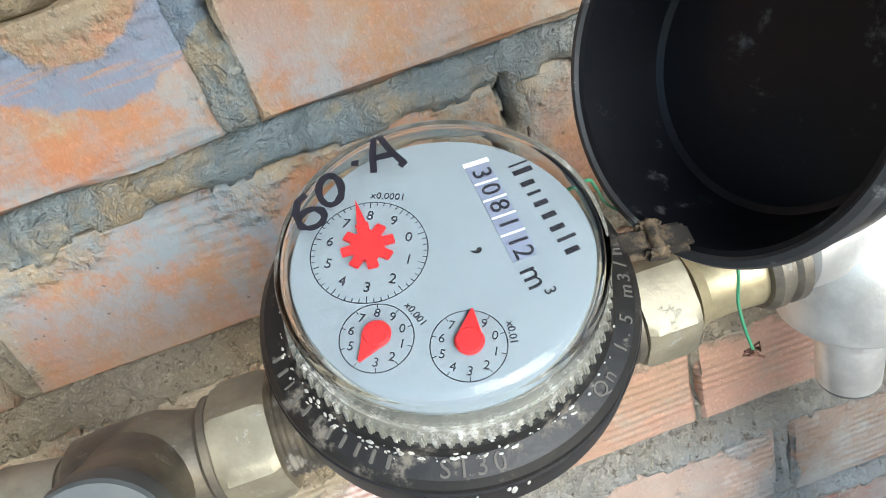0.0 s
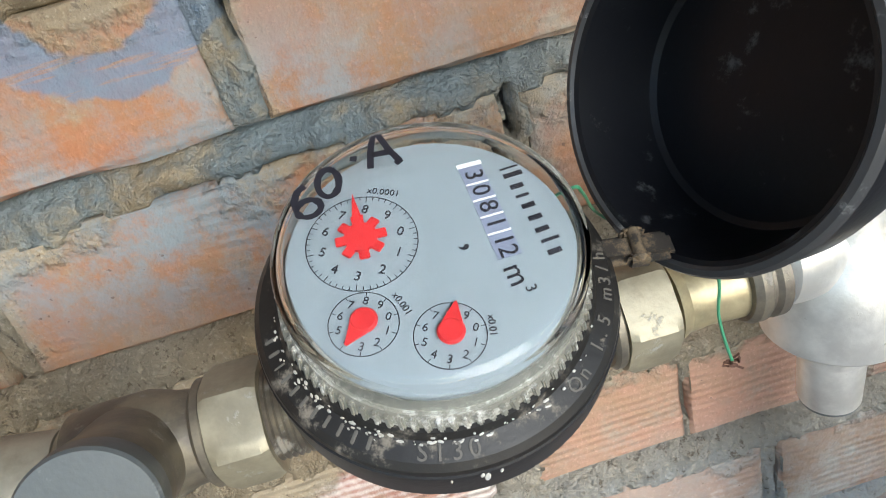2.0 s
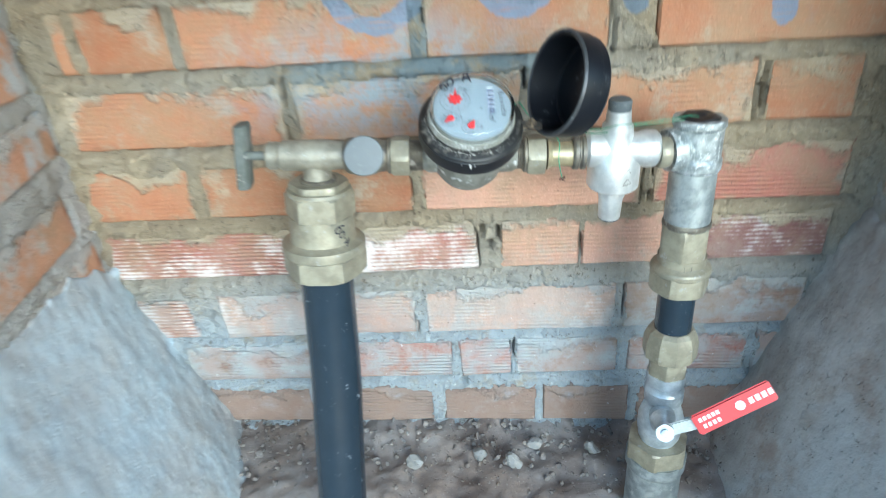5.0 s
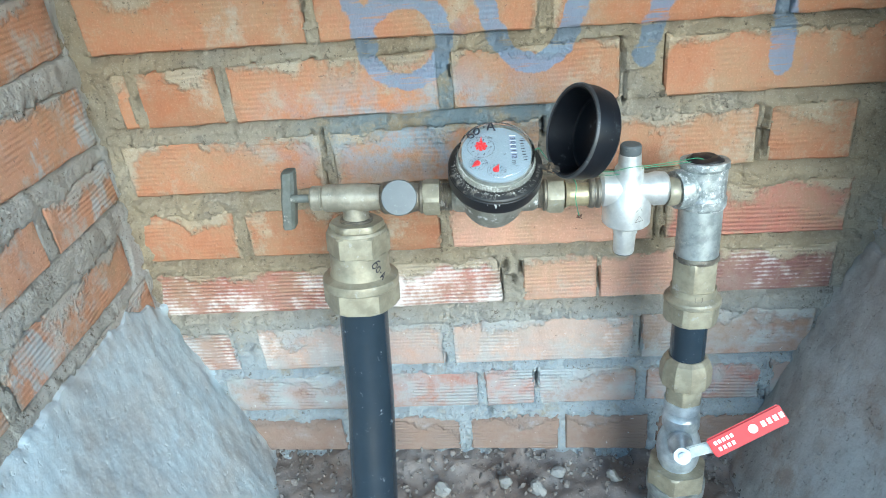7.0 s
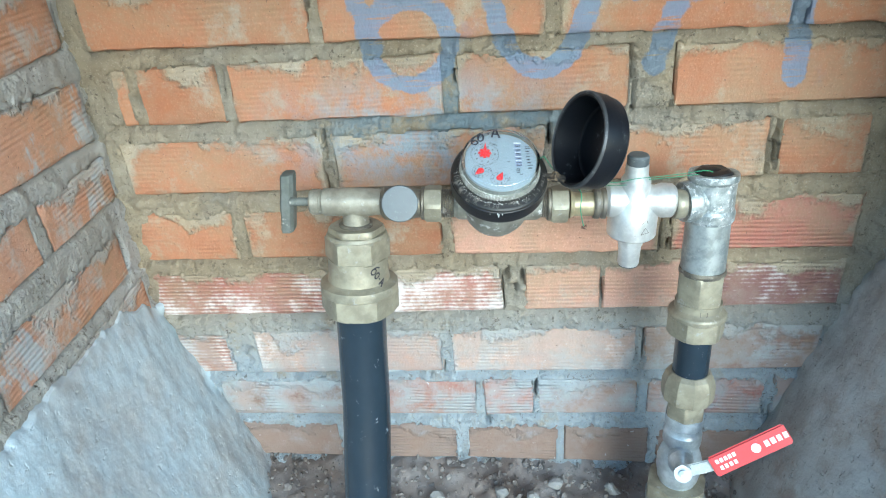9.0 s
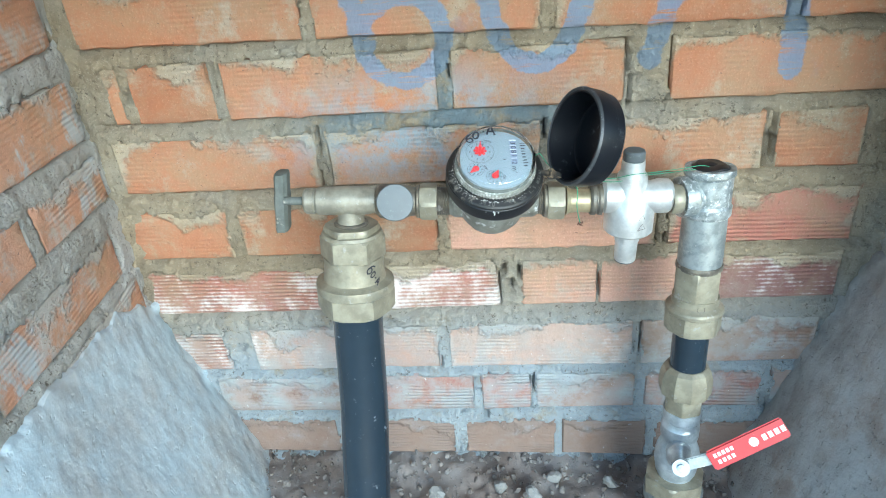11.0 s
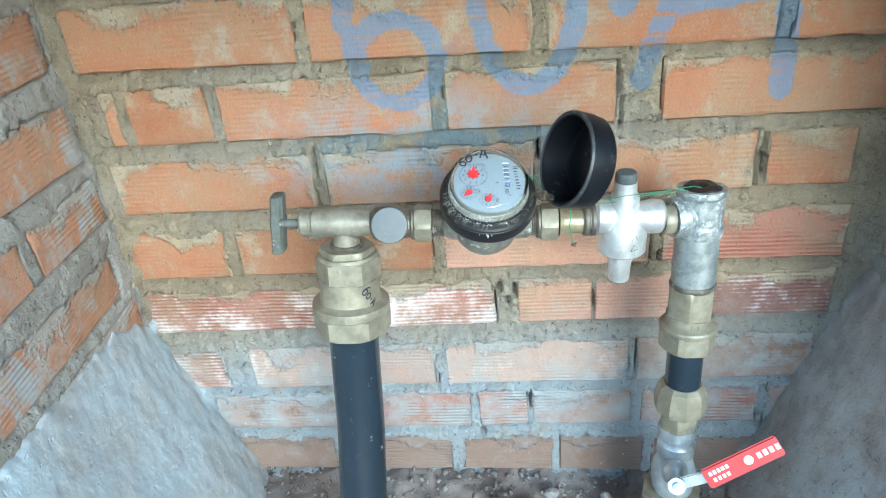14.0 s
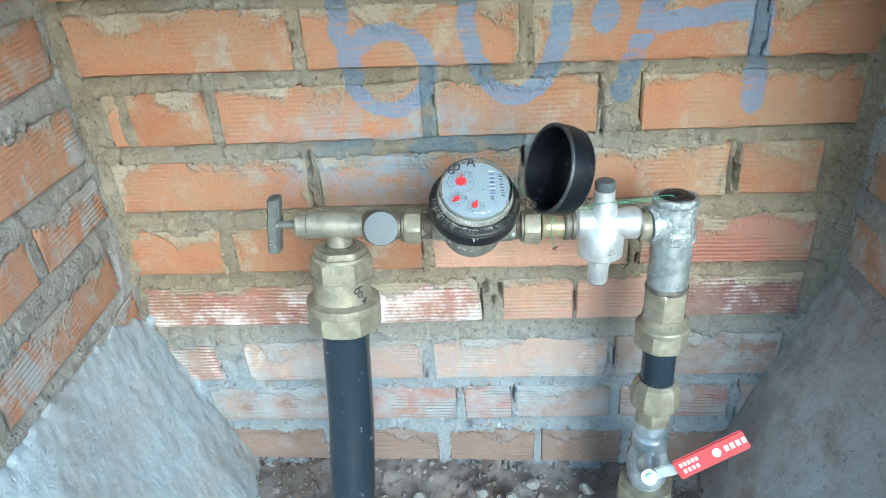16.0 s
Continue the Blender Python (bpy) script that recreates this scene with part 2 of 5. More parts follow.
def metal_material(name, base, tarnish, rough, metal, crust=(0.4, 0.38, 0.33), crusted=0.25, scale=60):
    m = Nodes(name)
    colour = m.mix(m.step(m.noise(scale, 5, 0.65), 0.35, 0.68), tarnish, base)
    spot = m.step(m.math("ADD", m.noise(scale * 1.7, 6, 0.7), m.math("MULTIPLY", m.noise(scale * 7, 3), 0.2)), 0.80 - 0.3 * crusted, 0.88 - 0.3 * crusted)
    colour = m.mix(m.math("MULTIPLY", spot, 0.8), colour, crust)
    m.bump(m.math("ADD", m.noise(scale * 3, 4, 0.6), m.math("MULTIPLY", spot, 0.8)), 0.25, 0.001)
    r = m.math("ADD", rough, m.math("MULTIPLY", m.noise(scale * 2, 4), 0.25))
    return m.done(colour, m.math("ADD", r, m.math("MULTIPLY", spot, 0.25)), m.math("MULTIPLY", m.math("SUBTRACT", 1.0, spot), metal))


def plastic_material(name, base, rough, dust=(0.35, 0.34, 0.32), dusty=0.2, scale=70):
    m = Nodes(name)
    d = m.step(m.math("ADD", m.noise(scale, 6, 0.72), m.math("MULTIPLY", m.noise(scale * 6, 3), 0.15)), 0.80 - 0.3 * dusty, 0.95 - 0.3 * dusty)
    tone = m.mix(m.noise(scale * 0.4, 4), tuple(0.75 * c for c in base), tuple(min(1, 1.25 * c) for c in base))
    m.bump(m.noise(scale * 4, 4, 0.6), 0.12, 0.001)
    return m.done(m.mix(m.math("MULTIPLY", d, 0.8), tone, dust), m.math("ADD", rough, m.math("MULTIPLY", d, 0.35)))


def plain_material(name, base, rough=0.5):
    m = Nodes(name)
    return m.done(m.mix(m.noise(120, 3), tuple(0.88 * c for c in base), base), rough)


BRICK = {
    "orange": brick_material("brick_orange", (0.425, 0.197, 0.108), (0.315, 0.138, 0.074), 0.32, 0.0, smear=0.5),
    "red": brick_material("brick_red_ribbed", (0.40, 0.165, 0.125), (0.29, 0.11, 0.085), 1.0, 0.36, smear=0.35),
    "chalk": brick_material("brick_chalked", (0.43, 0.20, 0.155), (0.32, 0.13, 0.10), 1.0, 0.76, smear=0.3),
    "pale": brick_material("brick_pale", (0.54, 0.385, 0.305), (0.43, 0.285, 0.22), 0.5, 0.62, smear=0.5),
    "salmon": brick_material("brick_salmon", (0.60, 0.375, 0.285), (0.48, 0.275, 0.20), 0.5, 0.25, smear=0.4),
    "white": brick_material("brick_limed", (0.47, 0.25, 0.20), (0.36, 0.16, 0.13), 1.0, 0.90, smear=0.2),
    "brown": brick_material("brick_brown", (0.29, 0.175, 0.135), (0.20, 0.12, 0.092), 0.5, 0.3, smear=0.65),
    "dark": brick_material("brick_dark_chalked", (0.27, 0.14, 0.125), (0.17, 0.08, 0.075), 1.0, 0.60, smear=0.4),
    "side": brick_material("brick_side", (0.62, 0.36, 0.235), (0.49, 0.26, 0.165), 0.6, 0.0, painted=False, smear=0.6),
}
MORTAR, MORTAR_SIDE = mortar_material("mortar", True), mortar_material("mortar_side")
CEMENT = cement_material("cement_render", (0.49, 0.575, 0.62), (0.475, 0.49, 0.485), 0.3)
# darker and browner than CEMENT, with coarser relief
CEMENT_DARK = cement_material("cement_brown_grey", (0.52, 0.525, 0.505), (0.35, 0.33, 0.305), 0.7, 1.0)
SOIL = cement_material("soil", (0.33, 0.31, 0.295), (0.20, 0.16, 0.135), 0.7)
BRASS = metal_material("brass", (0.385, 0.35, 0.255), (0.265, 0.24, 0.175), 0.34, 0.35, (0.38, 0.365, 0.32), 0.36)
BRASS_BRIGHT = metal_material("brass_bright", (0.52, 0.45, 0.28), (0.34, 0.29, 0.18), 0.30, 0.5, crusted=0.25)
BRONZE = metal_material("bronze_dull", (0.27, 0.24, 0.18), (0.14, 0.125, 0.105), 0.38, 0.55, (0.30, 0.28, 0.24), 0.4)
NICKEL = metal_material("nickel_satin", (0.82, 0.82, 0.79), (0.62, 0.62, 0.595), 0.26, 0.65, crusted=0.14)
ZINC = metal_material("galvanised", (0.44, 0.47, 0.46), (0.26, 0.285, 0.28), 0.30, 0.55, (0.42, 0.43, 0.41), 0.4, 70)
SEALED = metal_material("sealant_smeared_zinc", (0.47, 0.495, 0.485), (0.25, 0.275, 0.265), 0.22, 0.45, (0.70, 0.72, 0.71), 0.55, 110)
VALVE = metal_material("valve_grey_brass", (0.38, 0.35, 0.275), (0.24, 0.22, 0.17), 0.36, 0.35, (0.40, 0.39, 0.34), 0.35)
STEEL = metal_material("chromed", (0.66, 0.71, 0.74), (0.42, 0.47, 0.50), 0.20, 0.55, (0.45, 0.46, 0.44), crusted=0.16)
GREY_CAP = plastic_material("grey_cap", (0.10, 0.112, 0.115), 0.42, (0.22, 0.225, 0.22), 0.55, 130)
TAP = metal_material("tap_grey", (0.20, 0.21, 0.19), (0.13, 0.14, 0.12), 0.6, 0.3, crusted=0.4)
BLACK = plastic_material("black_plastic", (0.012, 0.0125, 0.015), 0.42, (0.30, 0.29, 0.27), 0.12, 120)
LID_BLACK = plastic_material("black_lid_plastic", (0.009, 0.010, 0.013), 0.36, (0.13, 0.135, 0.14), 0.46, 70)
GRIMY = plastic_material("grimy_black_plastic", (0.016, 0.015, 0.014), 0.45, (0.27, 0.24, 0.195), 0.62, 120)
HDPE = plastic_material("black_pipe", (0.021, 0.032, 0.045), 0.22, (0.42, 0.46, 0.49), 0.34, 85)
DIAL = plain_material("dial_white", (0.255, 0.30, 0.332), 0.4)
INK = plain_material("black_ink", (0.025, 0.025, 0.035), 0.4)
DRUM = plain_material("drum_violet", (0.22, 0.25, 0.34), 0.4)
WHITE = plain_material("white_print", (0.78, 0.78, 0.78), 0.5)
LID_RIM = plastic_material("worn_lid_edge", (0.045, 0.047, 0.05), 0.4, (0.30, 0.31, 0.31), 0.5, 120)
EMBOSS = plain_material("worn_grey_lettering", (0.135, 0.127, 0.112), 0.7)
RED = plain_material("red_plastic", (0.60, 0.030, 0.034), 0.35)
LEVER_RED = plastic_material("red_sleeve", (0.60, 0.03, 0.035), 0.4, (0.55, 0.35, 0.32), 0.15)
GREEN = plain_material("green_wire", (0.07, 0.30, 0.16), 0.4)
RUST = plain_material("rusty_seal", (0.13, 0.06, 0.04), 0.8)
LIME = cement_material("lime_crust", (0.70, 0.69, 0.65), (0.46, 0.44, 0.39))
CASING = metal_material("meter_casing", (0.33, 0.325, 0.28), (0.19, 0.185, 0.155), 0.34, 0.4, (0.72, 0.72, 0.70), 0.42, 45)
RUBBLE = cement_material("rubble", (0.26, 0.25, 0.24), (0.13, 0.11, 0.095), 0.5)
CHIP = cement_material("broken_mortar", (0.34, 0.34, 0.33), (0.22, 0.215, 0.20))


def clear_material(name, tint, rough):
    m = Nodes(name)
    return m.done(tint, rough, Transmission_Weight=1.0, IOR=1.35)


CLEAR = clear_material("clear_plastic", (0.97, 0.98, 0.97), 0.015)
LID_BLACK.node_tree.nodes["Principled BSDF"].inputs["Specular IOR Level"].default_value = 0.3
CLOUDY = plastic_material("cloudy_clear_plastic", (0.20, 0.205, 0.185), 0.10, (0.46, 0.44, 0.39), 0.22, 110)
HINGE = plastic_material("muddy_black_plastic", (0.03, 0.026, 0.022), 0.6, (0.19, 0.14, 0.085), 0.85, 150)
TEETH = plastic_material("crusted_clear_plastic", (0.24, 0.235, 0.20), 0.3, (0.78, 0.77, 0.73), 0.75, 190)

# ---- shaping ----


def finish(bm, sharp=24):
    bmesh.ops.recalc_face_normals(bm, faces=bm.faces[:])
    me = bpy.data.meshes.new("mesh")
    bm.to_mesh(me)
    bm.free()
    me.polygons.foreach_set("use_smooth", [True] * len(me.polygons))
    me.set_sharp_from_angle(angle=radians(sharp))
    return me


def part(name, shape, material, parent=None, label="", sharp=24):
    """One mesh object, from a bmesh or a mesh, under a thing or a part."""
    me = finish(shape, sharp) if isinstance(shape, bmesh.types.BMesh) else shape
    if not me.materials:
        me.materials.append(material)
    me.name = name
    ob = new(name, me)
    if parent:
        ob.parent = parent
        ob.matrix_parent_inverse = parent.matrix_world.inverted()
    return tagged(ob, label)


def thing(name, at, label, category, group="", kind=""):
    ob = new(name)
    ob.empty_display_size = 0.02
    ob.location = at
    bpy.context.view_layer.update()
    return tagged(ob, label, category, group, kind)


def axis(origin, up, side=(1, 0, 0)):
    """The frame at origin whose z runs along up and whose x lies towards side."""
    z = Vector(up).normalized()
    x = Vector(side) - z * Vector(side).dot(z)
    x.normalize()
    m = Matrix((x, z.cross(x), z)).transposed().to_4x4()
    return Matrix.Translation(origin) @ m


def lathe(m, profile, seg=40, bm=None, phase=0.0, wobble=0.0):
    """A solid of revolution about the z of m, from (radius, height) pairs."""
    bm = bm or bmesh.new()
    rings = []
    for r, h in profile:
        if r <= 1e-6:
            rings.append([bm.verts.new(m @ Vector((0, 0, h)))])
            continue
        ring = []
        for i in range(seg):
            a = 2 * math.pi * (i + phase) / seg
            p = Vector((r * math.cos(a), r * math.sin(a), h))
            if wobble:
                q = m @ p
                p *= 1 + wobble * noise.noise(q * 60)
            ring.append(bm.verts.new(m @ p))
        rings.append(ring)
    for a, b in zip(rings, rings[1:]):
        for i in range(seg):
            j = (i + 1) % seg
            if len(a) == 1 and len(b) == 1:
                continue
            if len(a) == 1:
                bm.faces.new((a[0], b[i], b[j]))
            elif len(b) == 1:
                bm.faces.new((a[i], a[j], b[0]))
            else:
                bm.faces.new((a[i], a[j], b[j], b[i]))
    return bm


def rod(m, r, h0, h1, seg=32, bm=None, c=0.0012):
    return lathe(m, [(0, h0), (r - c, h0), (r, h0 + c), (r, h1 - c), (r - c, h1), (0, h1)], seg, bm)


def hexagon(m, r, h0, h1, sides=6, phase=0.5, bm=None):
    """A nut: a prism whose corners are turned off at both ends."""
    bm = bm or bmesh.new()
    seg, c = 48, 0.0022
    rings = []
    for h, grow in ((h0, 0.0), (h0 + c, 1.0), (h1 - c, 1.0), (h1, 0.0)):
        ring = []
        for i in range(seg):
            a = 2 * math.pi * i / seg
            w = 2 * math.pi / sides
            d = (a - phase * w) % w - w / 2
            flat = r * math.cos(math.pi / sides) / math.cos(d)
            k = min(flat, r * (0.985 if grow else 0.91))
            ring.append(bm.verts.new(m @ Vector((k * math.cos(a), k * math.sin(a), h))))
        rings.append(ring)
    for a, b in zip(rings, rings[1:]):
        for i in range(seg):
            bm.faces.new((a[i], a[(i + 1) % seg], b[(i + 1) % seg], b[i]))
    bm.faces.new(rings[0])
    bm.faces.new(rings[-1])
    return bm


def thread(m, r, h0, h1, bm=None):
    n = max(2, int((h1 - h0) / 0.0018))
    prof = [(0, h0)]
    for i in range(n):
        a = h0 + (h1 - h0) * i / n
        prof += [(r * 0.94, a), (r, a + (h1 - h0) / n / 2)]
    return lathe(m, prof + [(r * 0.94, h1), (0, h1)], 32, bm)


def tube(points, r, seg=8, bm=None):
    """A wire or bar along points."""
    bm = bm or bmesh.new()
    pts = [Vector(p) for p in points]
    rings = []
    for i, p in enumerate(pts):
        d = (pts[min(i + 1, len(pts) - 1)] - pts[max(i - 1, 0)]).normalized()
        s = d.cross(Vector((0.31, 0.2, 0.93))).normalized()
        t = d.cross(s)
        rings.append([bm.verts.new(p + r * (math.cos(2 * math.pi * k / seg) * s + math.sin(2 * math.pi * k / seg) * t)) for k in range(seg)])
    for a, b in zip(rings, rings[1:]):
        for k in range(seg):
            bm.faces.new((a[k], a[(k + 1) % seg], b[(k + 1) % seg], b[k]))
    bm.faces.new(rings[0])
    bm.faces.new(rings[-1])
    return bm


def curl(points, n=14):
    """Points along a smooth line through the given ones."""
    p = [Vector(v) for v in points]
    p = [2 * p[0] - p[1]] + p + [2 * p[-1] - p[-2]]
    out = []
    for a, b, c, d in zip(p, p[1:], p[2:], p[3:]):
        for i in range(n):
            s = i / n
            out.append(0.5 * (2 * b + (c - a) * s + (2 * a - 5 * b + 4 * c - d) * s * s + (3 * b - a - 3 * c + d) * s ** 3))
    return out + [p[-2]]


def block(m, sx, sy, sz, bevel=0.0, bm=None):
    """A box round the origin of m with bevelled edges."""
    own = bmesh.new()
    bmesh.ops.create_cube(own, size=1, matrix=Matrix.Diagonal((sx, sy, sz, 1)))
    if bevel:
        bmesh.ops.bevel(own, geom=own.edges[:], offset=bevel, segments=2, affect="EDGES")
    bmesh.ops.transform(own, matrix=m, verts=own.verts[:])
    if bm is None:
        return own
    me = bpy.data.meshes.new("tmp")
    own.to_mesh(me)
    bm.from_mesh(me)
    bpy.data.meshes.remove(me)
    own.free()
    return bm


def strokes(m, lines, w, bm=None, lift=0.0003):
    """Pen strokes: ribbons of width w on the plane of m, round joined."""
    bm = bm or bmesh.new()
    for line in lines:
        pts = [Vector((x, y, 0)) for x, y in line]
        left, right = [], []
        for i, p in enumerate(pts):
            d = (pts[min(i + 1, len(pts) - 1)] - pts[max(i - 1, 0)]).normalized()
            s = Vector((-d.y, d.x, 0)) * w / 2 * (0.8 + 0.35 * noise.noise(p * 900))
            left.append(bm.verts.new(m @ (p + s + Vector((0, 0, lift)))))
            right.append(bm.verts.new(m @ (p - s + Vector((0, 0, lift)))))
        for i in range(len(pts) - 1):
            bm.faces.new((left[i], right[i], right[i + 1], left[i + 1]))
    return bm


def arc(cx, cy, rx, ry, a0, a1, n=20):
    return [(cx + rx * math.cos(radians(a0 + (a1 - a0) * i / n)), cy + ry * math.sin(radians(a0 + (a1 - a0) * i / n))) for i in range(n + 1)]


def lettering(text, size, m, thick=0.0001):
    """The mesh of a word in the built-in font, its middle at the origin of m."""
    cu = bpy.data.curves.new("word", "FONT")
    cu.body, cu.size, cu.align_x, cu.align_y, cu.extrude, cu.resolution_u = text, size, "CENTER", "CENTER", thick, 3
    ob = bpy.data.objects.new("word", cu)
    me = bpy.data.meshes.new_from_object(ob)
    bpy.data.objects.remove(ob)
    me.transform(m)
    return me


def merged(meshes):
    bm = bmesh.new()
    for me in meshes:
        bm.from_mesh(me)
        bpy.data.meshes.remove(me)
    return bm

# ---- the niche: walls of brick in mortar ----
FLOOR, X_LEFT, X_RIGHT = -0.14, -0.418, 0.482


def back(u, v, w):
    return Vector((u, -w, v))


def left(u, v, w):
    return Vector((X_LEFT + w - 0.14 * u, u, v))


def right(u, v, w):
    return Vector((X_RIGHT - w, u, v))


# Each course: height of its bricks' lower edge at both ends of the wall, brick height, bricks as (from, to, sort).
BACK = [
    (-0.128, -0.122, 0.066, [(-0.42, -0.375, "brown"), (-0.365, -0.20, "brown"), (-0.188, -0.022, "brown"), (-0.010, 0.118, "brown"), (0.128, 0.243, "brown"), (0.255, 0.45, "brown")]),
    (-0.048, -0.030, 0.064, [(-0.42, -0.375, "brown"), (-0.365, -0.18, "brown"), (-0.168, 0.008, "red"), (0.018, 0.086, "red"), (0.092, 0.225, "brown"), (0.237, 0.385, "red"), (0.396, 0.47, "brown")]),
    (0.031, 0.044, 0.070, [(-0.408, -0.333, "chalk"), (-0.294, -0.034, "pale"), (-0.022, 0.2155, "pale"), (0.227, 0.440, "brown")]),
    (0.129, 0.142, 0.066, [(-0.422, -0.175, "chalk"), (-0.163, 0.048, "white"), (0.077, 0.1695, "salmon"), (0.172, 0.272, "salmon"), (0.285, 0.449, "dark")]),
    (0.2155, 0.2215, 0.067, [(-0.416, -0.284, "orange"), (-0.270, -0.022, "orange"), (-0.009, 0.235, "salmon"), (0.247, 0.449, "red")]),
    (0.3095, 0.3115, 0.067, [(-0.402, -0.153, "orange"), (-0.140, 0.101, "orange"), (0.114, 0.338, "orange"), (0.351, 0.440, "orange")]),
    (0.398, 0.3925, 0.066, [(-0.386, -0.366, "orange"), (-0.357, -0.260, "orange"), (-0.246, -0.008, "orange"), (0.008, 0.190, "orange"), (0.236, 0.468, "orange")]),
    (0.485, 0.469, 0.069, [(-0.402, -0.145, "orange"), (-0.132, 0.104, "orange"), (0.118, 0.343, "orange"), (0.356, 0.475, "orange")]),
    (0.568, 0.562, 0.066, [(-0.41, -0.253, "orange"), (-0.232, 0.026, "orange"), (0.040, 0.286, "orange"), (0.300, 0.475, "orange")]),
    (0.655, 0.650, 0.066, [(-0.41, -0.17, "orange"), (-0.155, 0.09, "orange"), (0.105, 0.35, "orange"), (0.365, 0.475, "orange")]),
]
SIDE_LEFT = [
    (0.030, 0.028, 0.066, [(-0.42, -0.20, "side"), (-0.19, -0.02, "side")]),
    (0.150, 0.140, 0.066, [(-0.42, -0.31, "side"), (-0.295, -0.02, "side")]),
    (0.240, 0.220, 0.058, [(-0.42, -0.325, "side"), (-0.31, -0.040, "side")]),
    (0.324, 0.316, 0.052, [(-0.42, -0.185, "side"), (-0.165, -0.018, "side")]),
    (0.410, 0.390, 0.068, [(-0.42, -0.285, "side"), (-0.27, -0.018, "side")]),
    (0.484, 0.494, 0.066, [(-0.42, -0.215, "side"), (-0.20, -0.020, "side")]),
    (0.570, 0.580, 0.066, [(-0.42, -0.29, "side"), (-0.27, -0.02, "side")]),
    (0.655, 0.660, 0.066, [(-0.42, -0.19, "side"), (-0.17, -0.02, "side")]),
]
SIDE_RIGHT = [
    (0.145, 0.140, 0.066, [(-0.42, -0.20, "side"), (-0.185, -0.045, "side")]),
    (0.238, 0.232, 0.060, [(-0.42, -0.26, "side"), (-0.245, -0.014, "side")]),
    (0.325, 0.323, 0.068, [(-0.42, -0.16, "side"), (-0.145, -0.020, "side")]),
    (0.412, 0.410, 0.068, [(-0.42, -0.275, "side"), (-0.26, -0.018, "side")]),
    (0.500, 0.500, 0.066, [(-0.42, -0.17, "side"), (-0.155, -0.018, "side")]),
    (0.586, 0.586, 0.066, [(-0.42, -0.26, "side"), (-0.245, -0.018, "side")]),
    (0.670, 0.670, 0.060, [(-0.42, -0.18, "side"), (-0.165, -0.018, "side")]),
]


SIDE_RIGHT = [(a, b, h, [(max(u, -0.215), v, s) for u, v, s in row if v > -0.17]) for a, b, h, row in SIDE_RIGHT]


def fractal(p, octaves=4):
    return noise.fractal(p, 0.9, 2.1, octaves)


def mortar_mesh(place, courses, u0, u1, v0, v1, step, deep, seed, holes=(), rough=1.0):
    """The bed of mortar: hollow under each brick, fat and ragged over the top edge of the brick below."""
    us, vs = np.arange(u0, u1 + step / 2, step), np.arange(v0, v1 + step / 2, step)
    nu, nv = len(us), len(vs)
    span = courses[0][3][0][0], courses[0][3][-1][1]
    verts = []
    for v in vs:
        for u in us:
            f = min(1.0, max(0.0, (u - span[0]) / (span[1] - span[0])))
            low = [a + (b - a) * f for a, b, *_ in courses]
            n1 = fractal(Vector((u * 45, v * 45, seed)))
            n2 = fractal(Vector((u * 14, v * 8, seed + 7.3)), 5)
            n4 = noise.noise(Vector((u * 120, v * 120, seed + 3.1)))
            n3 = noise.noise(Vector((u * 190, v * 190, seed)))
            w = 0.0
            inside = False
            for i, (_, _, h, bricks) in enumerate(courses):
                if low[i] <= v <= low[i] + h:
                    for a, b, _ in bricks:
                        if a <= u <= b:
                            inside = True
                            top = low[i] + h - v
                            film = 0.0012 + 0.007 * max(0.0, n2 - 0.15) + 0.003 * max(0.0, n2 + 0.3) + 0.0025 * n1 + 0.0025 * n4 + 0.0015 * n3
                            side = min(u - a, b - u)
                            if top < film or side < 0.0008 + 0.006 * max(0.0, n2 - 0.05) + 0.003 * n1 + 0.002 * n4:
                                w = 0.0013 + 0.0010 * n1 + 0.0008 * n4 + 0.0005 * n3
                            else:
                                w = -0.016
                    if not inside:
                        near = min([abs(u - e) for a, b, _ in bricks for e in (a, b)])
                        w = 0.0002 + rough * (0.0040 * n1 + 0.0026 * n4)
                        if near < 0.0028 and noise.noise(Vector((u * 14, v * 22, seed + 40))) > 0.22:
                            w = -0.016
                        inside = True
            if not inside:
                above = [z for z in low if z > v]
                gap = (min(above) - v) if above else 0.02
                w = -0.0120 * rough * max(0.0, 1 - gap / 0.010) + 0.0010 + rough * (0.0055 * n1 + 0.0040 * n4 + 0.0024 * n3)
            for hu, hv, ru, rv in holes:
                d = math.hypot((u - hu) / ru, (v - hv) / rv) + 0.5 * n4
                if d < 1:
                    w = min(w, -0.028)
            verts.append(place(u, v, w))
    faces = [(j * nu + i, j * nu + i + 1, (j + 1) * nu + i + 1, (j + 1) * nu + i) for j in range(nv - 1) for i in range(nu - 1)]
    rim = [i for i in range(nu)] + [j * nu + nu - 1 for j in range(1, nv)] + [(nv - 1) * nu + i for i in range(nu - 2, -1, -1)] + [j * nu for j in range(nv - 2, 0, -1)]
    base = len(verts)
    for k in rim:
        u, v = us[k % nu], vs[k // nu]
        verts.append(place(u, v, -deep))
    n = len(rim)
    faces += [(rim[k], base + k, base + (k + 1) % n, rim[(k + 1) % n]) for k in range(n)]
    faces.append(tuple(base + k for k in range(n)))
    me = bpy.data.meshes.new("mortar")
    me.from_pydata([tuple(p) for p in verts], [], faces)
    me.polygons.foreach_set("use_smooth", [True] * len(me.polygons))
    return me


